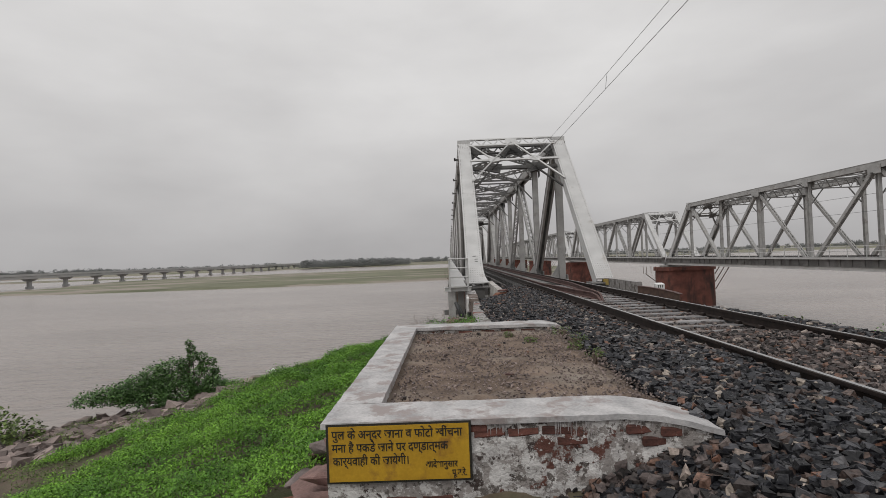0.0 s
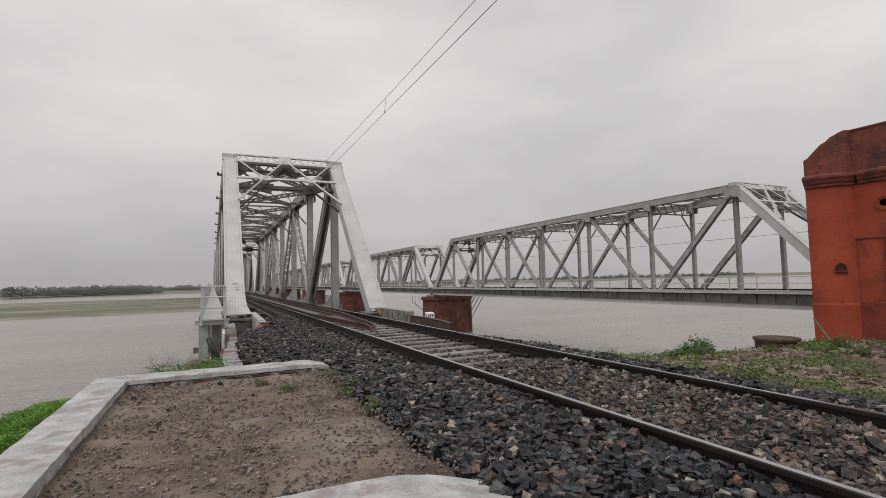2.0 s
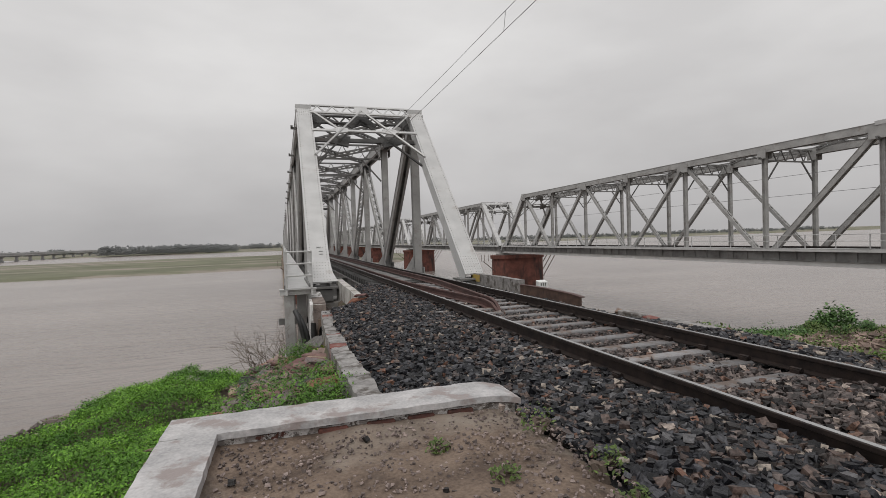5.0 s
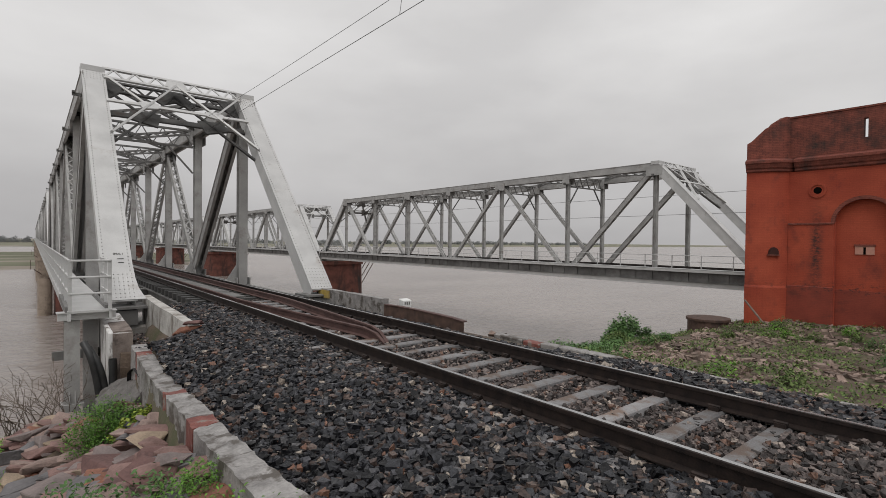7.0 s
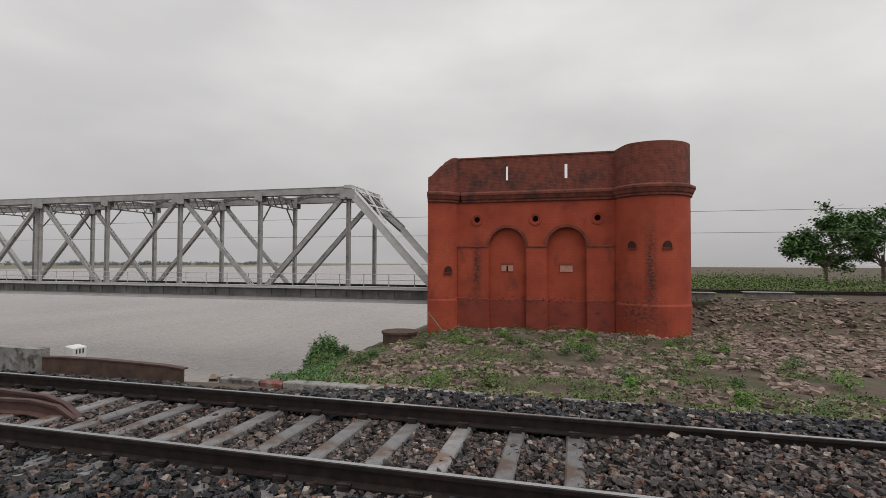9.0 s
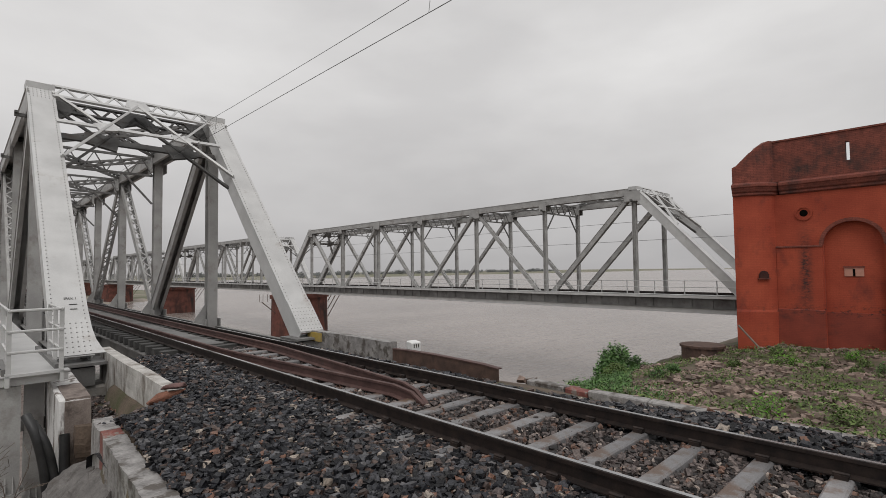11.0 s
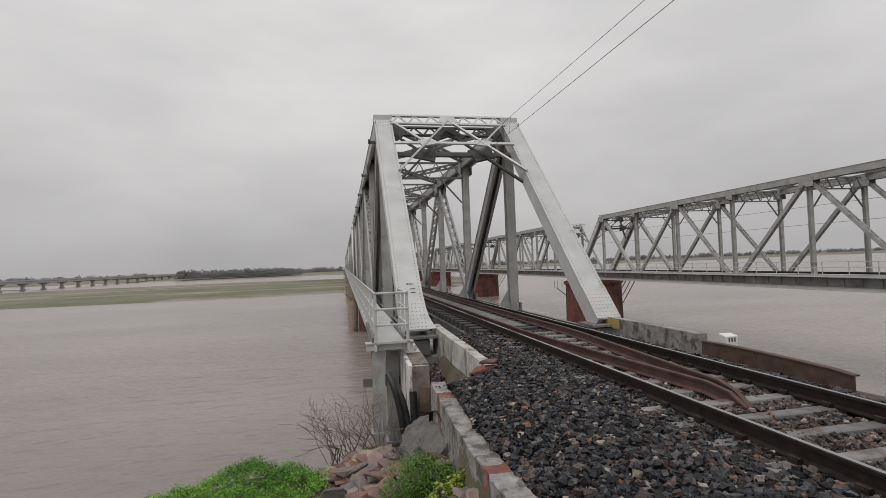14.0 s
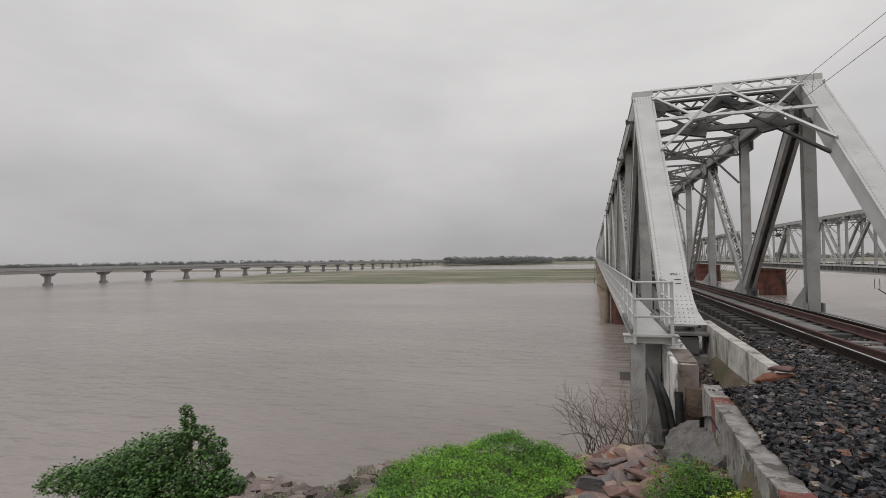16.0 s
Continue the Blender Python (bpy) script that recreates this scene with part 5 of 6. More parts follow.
box(bm, (0.0, 0.0, -0.055), (1.1, 0.3, 0.02))
part("crossbeam", bm, SILVER, support)
bm = bmesh.new()
box(bm, (-0.1, 0.9, -1.15), (1.0, 0.1, 0.2))
part("tie_beam", bm, SILVER_DIRTY_SHADED, support)
bm = bmesh.new()
for s in (-1, 1):
    beam(bm, (s * 0.36, -0.1, -0.0), (s * 0.36, 3.2, -0.0), 0.08, 0.14)
part("bearer", bm, SILVER_DIRTY_SHADED, support)


def hose(points, r, label):
    cu = bpy.data.curves.new("cable_duct", "CURVE")
    cu.dimensions, cu.bevel_depth, cu.bevel_resolution = "3D", r, 2
    sp = cu.splines.new("BEZIER")
    sp.bezier_points.add(len(points) - 1)
    for bp_, p_ in zip(sp.bezier_points, points):
        bp_.co = p_
        bp_.handle_left_type = bp_.handle_right_type = "AUTO"
    tmp = new("cable_duct", cu)
    me = bpy.data.meshes.new_from_object(tmp.evaluated_get(bpy.context.evaluated_depsgraph_get()))
    bpy.data.objects.remove(tmp)
    me.materials.clear()
    me.materials.append(PIPE)
    return tagged(new("cable_duct", me), label, "duct", group="cable ducts")


hose([(-3.98, 9.1, -0.6), (-3.88, 8.9, -0.85), (-3.78, 8.84, -1.3), (-3.7, 8.8, -2.0)], 0.075, "thick black plastic cable duct hanging beside the pillar")
hose([(-3.9, 9.0, -0.7), (-3.74, 8.82, -1.05), (-3.64, 8.78, -1.5), (-3.6, 8.74, -2.0)], 0.06, "thick black plastic cable duct hanging beside the pillar")
hose([(-3.5, 8.80, -0.95), (-3.5, 8.78, -1.35), (-3.49, 8.74, -2.0)], 0.075, "cut black plastic cable duct at the pillar foot")
hose([(-3.82, 6.0, -1.12), (-3.8, 4.6, -0.98), (-3.78, 3.4, -0.95), (-3.8, 2.4, -1.0)], 0.06, "black plastic cable duct along the edging wall")

# ---- red gatehouse by the second bridge ----
house = thing("gatehouse", "old red-limewashed brick bridge gatehouse with blind arches and rounded turrets", "building")
FX, BZ = 25.0, -2.6


def arc(cx, cy, r, a0, a1, n=14):
    return [(cx + r * math.cos(radians(a0 + (a1 - a0) * i / n)), cy + r * math.sin(radians(a0 + (a1 - a0) * i / n)), 0) for i in range(n + 1)]


LEFT = arc(25.7, 6.42, 1.75, 180, 270)
RIGHT = arc(25.6, -6.3, 2.05, 90, 270, 26)
PLAN = LEFT + [(FX, 4.55, 0), (FX, -4.2, 0)] + RIGHT
wall_section = [(0, BZ), (0, 5.3), (-0.55, 5.3), (-0.55, BZ)]
for side in (LEFT, RIGHT):
    bm = bmesh.new()
    profile_bar(bm, wall_section, side)
    for f in bm.faces:
        f.smooth = False
    part("turret", bm, RED_WALL, house, "rounded red turret")
    bm = bmesh.new()
    profile_bar(bm, [(0.0, BZ), (0.05, -0.62), (0.0, -0.5), (-0.2, -0.5), (-0.2, BZ)], side)
    part("turret_plinth", bm, RED_WALL, house)
# straight front: arched layer over a solid layer
bm = bmesh.new()
SPRING, RAD = 2.66, 1.1
ARCHES = (1.79, -1.66)
outline = [(4.9, BZ), (4.9, 5.3), (-4.35, 5.3), (-4.35, BZ)]
for c in ARCHES[::-1]:
    outline += [(c - RAD, BZ)] + [(c - RAD * math.cos(math.pi * i / 20), SPRING + RAD * math.sin(math.pi * i / 20)) for i in range(21)] + [(c + RAD, BZ)]
f0, f1 = ([bm.verts.new((FX + d_, y_, z_)) for y_, z_ in outline] for d_ in (0, 0.26))
bm.faces.new(f0)
bm.faces.new(f1[::-1])
for i in range(len(f0)):
    bm.faces.new((f0[i], f1[i], f1[(i + 1) % len(f0)], f0[(i + 1) % len(f0)]))
bmesh.ops.recalc_face_normals(bm, faces=bm.faces[:])
part("front_wall", bm, RED_WALL, house)
bm = bmesh.new()
box(bm, (FX + 0.5, 0.2, (BZ + 5.3) / 2), (0.46, 9.3, 5.3 - BZ))
part("recess_wall", bm, RED_WALL, house)
for c in ARCHES:
    bm = bmesh.new()
    n = 20
    for i in range(n):
        a0, a1 = math.pi * i / n, math.pi * (i + 1) / n
        beam(bm, (FX - 0.02, c + (RAD + 0.08) * math.cos(a0), SPRING + (RAD + 0.08) * math.sin(a0)), (FX - 0.02, c + (RAD + 0.08) * math.cos(a1), SPRING + (RAD + 0.08) * math.sin(a1)), 0.1, 0.16)
    part("arch_moulding", bm, RED_OLD, house)
    bm = bmesh.new()
    box(bm, (FX + 0.25, c + 0.02, 1.36), (0.04, 0.72, 0.4))
    soften(bm, 0.01)
    niche = part("niche", bm, material("pink_limewash", (0.42, 0.20, 0.15), (0.55, 0.29, 0.22), 4, 0.85), house, "small pale blocked niche")
    if c > 0:
        bm = bmesh.new()
        box(bm, (FX + 0.225, c + 0.02, 1.34), (0.01, 0.09, 0.34))
        part("slot", bm, BLACK, niche)
    bm = bmesh.new()
    box(bm, (FX + 0.24, c + 0.02, 1.6), (0.07, 0.78, 0.09))
    part("niche_head", bm, RED_OLD, house)
    bm = bmesh.new()
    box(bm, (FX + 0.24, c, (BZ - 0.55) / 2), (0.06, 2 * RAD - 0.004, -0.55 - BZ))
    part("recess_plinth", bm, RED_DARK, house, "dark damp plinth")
for a, b in ((4.82, 2.93), (0.65, -0.52), (-2.8, -4.28)):
    bm = bmesh.new()
    box(bm, (FX - 0.02, (a + b) / 2, SPRING - 0.02), (0.12, a - b, 0.1))
    soften(bm, 0.015)
    part("string_course", bm, RED_OLD, house)
    bm = bmesh.new()
    box(bm, (FX - 0.015, (a + b) / 2, (SPRING - 0.5) / 2), (0.05, a - b - 0.02, SPRING + 0.4))
    part("pilaster", bm, RED_WALL, house)
    bm = bmesh.new()
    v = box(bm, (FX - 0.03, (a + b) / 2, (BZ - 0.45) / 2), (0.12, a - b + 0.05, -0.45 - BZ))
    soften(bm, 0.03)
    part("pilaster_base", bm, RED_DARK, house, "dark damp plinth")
for y in (3.61, 0.12, -3.39):
    bm = bmesh.new()
    n = 20
    for i in range(n):
        a0, a1 = 2 * math.pi * i / n, 2 * math.pi * (i + 1) / n
        beam(bm, (FX - 0.01, y + 0.32 * math.cos(a0), 4.28 + 0.32 * math.sin(a0)), (FX - 0.01, y + 0.32 * math.cos(a1), 4.28 + 0.32 * math.sin(a1)), 0.07, 0.1)
    ring = part("roundel", bm, RED_WALL, house, "moulded round vent")
    bm = bmesh.new()
    tube(bm, (FX - 0.006, y, 4.28), (FX + 0.02, y, 4.28), 0.17, 20)
    part("opening", bm, BLACK, ring)
# dark red on raised blocks: the shade inside the loopholes, as colour
LOOP = material("shaded_red_brick", (0.03, 0.011, 0.009), (0.06, 0.018, 0.013), 6, 0.95)
for cx, cy, ang, z in ((25.95, 6.42, 216, 1.26), (25.54, -6.3, 144, 2.68), (25.54, -6.3, 196, 2.68)):
    bm = bmesh.new()
    m_ = Matrix.Translation((cx, cy, z)) @ Matrix.Rotation(radians(ang), 4, "Z")
    box(bm, (1.985, 0, -0.07), (0.14, 0.44, 0.2), m_)
    tube(bm, m_ @ Vector((1.9, 0, 0.0)), m_ @ Vector((2.06, 0, 0.0)), 0.2, 14)
    part("gun_loop", bm, LOOP, house, "shaded arched loophole")
    bm = bmesh.new()
    box(bm, (2.0, 0, -0.2), (0.14, 0.56, 0.06), m_)
    part("loop_sill", bm, RED_OLD, house)
bm = bmesh.new()
profile_bar(bm, [(0, 5.28), (0.1, 5.34), (0.1, 5.46), (0.16, 5.5), (0.24, 5.72), (0.28, 5.74), (0.28, 5.86), (0.05, 5.98), (-0.45, 5.98), (-0.45, 5.28)], PLAN)
part("cornice", bm, RED_OLD, house, "weathered moulded brick cornice")
# parapet with loop slits
cuts = [4.95, 1.9, 1.74, -1.56, -1.72, -4.6]
for a, b in ((cuts[0], cuts[1]), (cuts[2], cuts[3]), (cuts[4], cuts[5])):
    bm = bmesh.new()
    box(bm, (FX + 0.2, (a + b) / 2, 7.0), (0.36, a - b, 2.06))
    part("parapet_panel", bm, RED_OLD, house, "weathered brick parapet")
for a, b in ((cuts[1], cuts[2]), (cuts[3], cuts[4])):
    for nm, z, h_ in (("slit_sill", 6.3, 0.66), ("slit_lintel", 7.78, 0.5)):
        bm = bmesh.new()
        box(bm, (FX + 0.2, (a + b) / 2, z), (0.36, a - b, h_))
        part(nm, bm, RED_OLD, house)
bm = bmesh.new()
box(bm, (FX + 0.2, 0.16, 8.05), (0.44, 9.3, 0.08))
part("coping", bm, RED_OLD, house)
for side, hi, sloped in ((LEFT, 8.08, True), (RIGHT, 8.22, False)):
    bm = bmesh.new()
    cx, cy = (25.7, 6.42) if sloped else (25.6, -6.3)
    rows = []
    for x, y, _ in side:
        k = 1.0
        top = hi - (max(0.0, y - 4.95) / 1.6 * 1.5 if sloped else 0)
        if sloped:
            top = math.ceil(top / 0.1) * 0.1
        elif y > -4.9:
            top = 8.07 + 0.15 * max(0, 1 - (y + 4.9) / 0.65)
        outer = Vector((cx + (x - cx) * k, cy + (y - cy) * k, 0))
        inner = Vector((cx + (x - cx) * 0.78, cy + (y - cy) * 0.78, 0))
        rows.append([bm.verts.new((outer.x, outer.y, 5.9)), bm.verts.new((outer.x, outer.y, top)), bm.verts.new((inner.x, inner.y, top)), bm.verts.new((inner.x, inner.y, 5.9))])
    for p_, q_ in zip(rows, rows[1:]):
        for i in range(4):
            bm.faces.new((p_[i], p_[(i + 1) % 4], q_[(i + 1) % 4], q_[i]))
    bm.faces.new(rows[0][::-1])
    bm.faces.new(rows[-1])
    part("turret_parapet", bm, RED_OLD, house, "weathered brick turret parapet")
bm = bmesh.new()
box(bm, (27.4, -0.8, (BZ + 5.8) / 2), (3.2, 14.4, 5.8 - BZ))
part("rear_block", bm, RED_OLD, house)
well = thing("well_ring", "dark weathered concrete ring at the corner of the gatehouse", "ring", (23.2, 7.9, -3.1))
bm = bmesh.new()
tube(bm, (0, 0, -0.3), (0, 0, 0.62), 1.0, 24)
tube(bm, (0, 0, 0.62), (0, 0, 0.74), 1.08, 24)
part("ring", bm, RUST, well)
bm = bmesh.new()
tube(bm, (23.0, 5.2, -2.3), (23.7, 6.3, -1.3), 0.05, 6)
tagged(part("timber_pole", bm, DRY), "weathered timber pole leaning on the gatehouse", "pole")

# second track on its bank
for s in (-1, 1):
    r2 = thing("rail", "dark steel rail of the second track", "rail", (33.2 + s * 0.872, 0, -0.15), group="second track rails")
    bm = bmesh.new()
    profile_bar(bm, RAIL, [(0, -80, 0), (0, 140, 0)])
    part("rail_body", bm, RAIL_SIDE, r2)
for x, y, w_ in ((29.6, -9.2, 2.6), (31.2, -14.0, 2.6)):
    bm = bmesh.new()
    box(bm, (x, y, -0.35), (0.6, w_, 0.35))
    box(bm, (x, y, -0.15), (0.9, w_ + 0.2, 0.06))
    soften(bm, 0.02)
    tagged(part("girder_block", bm, CONCRETE), "pale concrete trough lying beside the second track", "block")

# ---- overhead wires ----
wires = thing("overhead_wires", "twin overhead contact and carrier wires with droppers above the track", "wires")
carrier_height = lambda y: 6.22 + 0.0008 * (y - 3.0) ** 2 if abs(y - 3) < 20 else 6.54
contact = [(0.46, -60 + 3 * i, 5.77) for i in range(60)]
carrier = [(0.52, -60 + 3 * i, carrier_height(-60 + 3 * i)) for i in range(60)]
for nm, pts, r in (("contact_wire", contact, 0.007), ("carrier_wire", carrier, 0.006)):
    bm = bmesh.new()
    for a, b in zip(pts, pts[1:]):
        tube(bm, a, b, r, 5)
    part(nm, bm, WIRE, wires)
for y in (-5.2, 4.1, 13.4):
    bm = bmesh.new()
    tube(bm, (0.46, y, 5.77), (0.52, y, carrier_height(y)), 0.006, 5)
    part("dropper", bm, WIRE, wires)

far_wires = thing("overhead_wires", "twin overhead wires above the second track", "wires")
for nm, z in (("contact_wire", 3.7), ("carrier_wire", 5.2)):
    bm = bmesh.new()
    tube(bm, (33.2, -60, z + 0.1), (33.2, 140, z + 0.1), 0.016, 5)
    part(nm, bm, WIRE, far_wires)

PALE_STONE = material("pale_pitching_stone", (0.11, 0.076, 0.062), (0.32, 0.24, 0.20), 3, 0.85, 0, 0.4, island=0.45)

# ---- rubble ----


def rock_mesh(seed, sx, sy, sz):
    rnd_ = random.Random(seed)
    bm = bmesh.new()
    pts = [bm.verts.new((rnd_.uniform(-1, 1) * sx, rnd_.uniform(-1, 1) * sy, rnd_.uniform(-1, 1) * sz)) for _ in range(13)]
    bmesh.ops.convex_hull(bm, input=pts)
    bmesh.ops.delete(bm, geom=[v for v in bm.verts if not v.link_faces], context="VERTS")
    bmesh.ops.bevel(bm, geom=bm.edges[:], offset=0.02, segments=1, affect="EDGES", clamp_overlap=True)
    bmesh.ops.triangulate(bm, faces=bm.faces[:])
    bmesh.ops.subdivide_edges(bm, edges=[e for e in bm.edges if e.calc_length() > 0.08], cuts=1)
    roughen(bm, 0.012, 9, seed)
    return bm


ROCKS = [mesh_of("rock", rock_mesh(40 + i, 0.34 + 0.03 * (i % 3), 0.24, 0.07 + 0.02 * (i % 4)), RED_STONE) for i in range(12)]


def rubble(rnd_, x, y, size, group, lift=0.0):
    for px_, py_, r_ in ((-3.92, 4.6, 0.5), (-3.7, 3.95, 0.3), (-5.35, 3.3, 0.3)):
        if (x - px_) ** 2 + (y - py_) ** 2 < r_ * r_:
            lift -= 0.2
            size = min(size, 0.6)
    ob = new("rock", ROCKS[rnd_.randrange(len(ROCKS))])
    ob.matrix_world = Matrix.Translation((x, y, ground_height(x, y) + lift)) @ pose(0, 0, 0, rnd_.uniform(-17, 17), rnd_.uniform(-17, 17), rnd_.uniform(0, 360)).to_3x3().to_4x4() @ Matrix.Diagonal((size, size, size * rnd_.uniform(0.8, 1.3), 1))
    return tagged(ob, "broken red sandstone block lying on the bank", "rock", group=group)


rnd = random.Random(17)
for x, y, s in ((-5.5, -5.45, 0.95), (-5.8, -5.65, 0.8), (-5.85, -6.15, 0.95), (-5.45, -4.9, 0.9), (-5.6, -4.5, 0.8), (-5.32, -6.05, 0.9), (-5.3, -3.9, 0.9), (-5.3, -3.2, 0.8), (-5.4, -6.5, 1.0), (-5.28, -5.7, 0.7), (-5.25, -5.1, 0.75), (-5.6, -6.8, 0.9), (-6.1, -6.6, 0.7), (-6.9, -5.6, 0.6), (-5.3, -4.5, 0.7), (-5.7, -5.1, 0.7)):
    rubble(rnd, x, y, s, "rubble beside the platform", 0.3 if x > -5.5 else 0.22 if x > -6 else 0.1)
for x, y, s, lift in ((-2.7, 7.15, 1.1, 0.2), (-2.95, 7.2, 1.1, 0.45), (-2.5, 6.85, 0.9, 0.2), (-3.0, 7.55, 1.0, 0.4), (-2.85, 7.35, 1.0, 0.55), (-2.45, 6.95, 0.8, 0.3), (-2.9, 7.0, 0.8, 0.3)):
    rubble(rnd, x, y, s, "broken stones at the wing wall", lift)

rnd = random.Random(23)
for i in range(95):
    y = rnd.uniform(-0.2, 5.6)
    rubble(rnd, kerb_line(y) - rnd.uniform(0.25, 0.95), y, rnd.uniform(0.45, 0.95), "rubble below the edging wall", 0.08)
for i in range(36):
    y = rnd.uniform(0.8, 5.9)
    rubble(rnd, kerb_line(y) - rnd.uniform(0.22, 0.45), y, rnd.uniform(0.4, 0.75), "rubble below the edging wall", 0.17)
for i in range(80):
    rubble(rnd, rnd.uniform(-5.7, -4.2), rnd.uniform(0.4, 5.0), rnd.uniform(0.55, 1.25), "rubble below the edging wall", 0.03)
for i in range(110):
    y = rnd.uniform(4.4, 8.3)
    rubble(rnd, rnd.uniform(-5.3, -4.15 if y > 6 else -3.9), y, rnd.uniform(0.45, 1.1), "rubble below the edging wall", 0.02)
stones("rubble", 420, (-3.1, -2.6, 8.9, 10.9), (0.02, 0.06), BALLAST_BROWN, "brown broken stones in the gap behind the wing wall", lambda x, y: -0.88, seed=36)
stones("riprap", 6500, (-24, -8.3, -5, 9.5), (0.1, 0.24), GREY_STONE, "grey and reddish stone pitching on the lower bank", ground_height, flat=0.5, seed=31,
       keep=lambda x, y: y > 4.6 + (x + 9.2) * 0.6 + noise.noise(Vector((x * 0.4, y * 0.4, 9))) * 1.2 and y < lerp_table(x, EDGE) + 1.0)
stones("bank_stones", 11000, (3.9, 27, -9, 13), (0.05, 0.17), PALE_STONE, "pale pitching stones half sunk in the bank", ground_height, flat=0.5, seed=32,
       keep=lambda x, y: noise.noise(Vector((x * 0.35, y * 0.35, 4))) > -0.15 and y < lerp_table(x, EDGE) + 0.6)
stones("bank_stones", 6000, (15, 31, -24, -7), (0.07, 0.2), PALE_STONE, "pale pitching stones on the second bank", ground_height, flat=0.35, seed=33)

# ---- plants ----


def leaf_mass(name, centres, normals_up, size, mat, label, category, seed, kind="stuff", parent=None, round_leaf=False):
    """Many small folded leaves, each its own island, at the given centres."""
    rng = np.random.default_rng(seed)
    c = np.asarray(centres, dtype=float)
    n = len(c)
    yaw = rng.uniform(0, 6.283, n)
    tilt = rng.normal(0.0, normals_up, n)
    ln_ = rng.uniform(size[0], size[1], n)
    wd = ln_ * (0.85 if round_leaf else 0.5)
    d = np.stack([np.cos(yaw) * np.cos(tilt), np.sin(yaw) * np.cos(tilt), np.sin(tilt)], -1)
    s = np.stack([-np.sin(yaw), np.cos(yaw), rng.normal(0, 0.45, n)], -1)
    s /= np.linalg.norm(s, axis=1, keepdims=True)
    up = np.cross(d, s)
    a = c - d * ln_[:, None] / 2
    b = c + d * ln_[:, None] / 2
    l = c + s * wd[:, None] / 2 + up * wd[:, None] * 0.18
    r = c - s * wd[:, None] / 2 + up * wd[:, None] * 0.18
    v = np.stack([a, r, b, l], 1).reshape(-1, 3)
    idx = np.arange(n)[:, None] * 4
    f = np.concatenate([idx + np.array([0, 1, 2]), idx + np.array([0, 2, 3])], 1).reshape(-1)
    me = bpy.data.meshes.new(name)
    me.vertices.add(n * 4)
    me.vertices.foreach_set("co", v.reshape(-1))
    me.loops.add(n * 6)
    me.loops.foreach_set("vertex_index", f)
    me.polygons.add(n * 2)
    me.polygons.foreach_set("loop_start", np.arange(n * 2) * 3)
    me.update(calc_edges=True)
    me.materials.append(mat)
    ob = new(name, me)
    if parent:
        ob.parent = parent
        return ob
    return tagged(ob, label, category, kind=kind)


def carpet(name, count, area, keep, mound, size, mat, label, seed):
    rng = np.random.default_rng(seed)
    sprigs = []
    while len(sprigs) < count // 7:
        x, y = rng.uniform(area[0], area[1]), rng.uniform(area[2], area[3])
        if not keep(x, y):
            continue
        h = mound * max(0.15, 0.55 + 0.9 * noise.noise(Vector((x * 1.1, y * 1.1, seed))) + 0.75 * noise.noise(Vector((x * 3.3, y * 3.3, seed))))
        sprigs.append((x, y, ground_height(x, y) + 0.01, h))
    s = np.repeat(np.array(sprigs), 7, axis=0)
    pts = s[:, :3] + np.concatenate([rng.normal(0, size[1] * 1.1, (len(s), 2)), (s[:, 3] * rng.uniform(0.3, 1.0, len(s)) ** 0.6)[:, None]], 1)
    return leaf_mass(name, pts, 0.6, size, mat, label, "ground cover", seed)


def grass_zone(x, y):
    e = lerp_table(x, EDGE)
    n_ = noise.noise(Vector((x * 0.5, y * 0.5, 20)))
    if x > -6.1 + 0.3 * n_ and -7.0 < y < -4.9:
        return False
    if x > (-5.6 if y < 5 else -5.4) + 0.5 * n_ and y > 0.6:
        return x < -4.9 and noise.noise(Vector((x * 1.5, y * 1.5, 3))) > 0.15
    if x < -9.2 and y > 5.0 + (x + 9.4) * 0.75 + n_ * 0.9:
        return False
    return y < e + 0.3 + n_ * 0.5 and (x > -9.6 - 0.35 * (3 - y) + n_ * 1.2 or n_ > 0.35)


carpet("grass_cover", 300000, (-13.5, -5.1, -8.5, 9.2), grass_zone, 0.36, (0.022, 0.062), GRASS, "bright green low leafy ground cover on the bank", 51)
carpet("weeds", 24000, (-22, -8, -2, 9), lambda x, y: noise.noise(Vector((x * 0.6, y * 0.6, 33))) > 0.1 and y < lerp_table(x, EDGE) + 0.5, 0.2, (0.03, 0.07), WEED, "rough weeds among the bank stones", 52)
carpet("weeds", 30000, (3.9, 27, -10, 13.5), lambda x, y: noise.noise(Vector((x * 0.45, y * 0.45, 14))) > 0.02 and (x > 7 or y < 3) and y < lerp_table(x, EDGE) + 0.3, 0.22, (0.06, 0.13), WEED, "rough weeds growing between pitching stones", 53)
carpet("weeds", 14000, (3.9, 26, 3, 13.5), lambda x, y: x > 8.0 and abs(y - lerp_table(x, EDGE) + 0.7) < 1.0 + 0.5 * noise.noise(Vector((x, y, 2))), 0.4, (0.06, 0.13), LEAF, "green weeds along the bank edge", 54)
carpet("weeds", 49000, (36, 75, -30, 4), lambda x, y: True, 1.3, (0.12, 0.26), WEED, "tall scrub beyond the second track", 55)


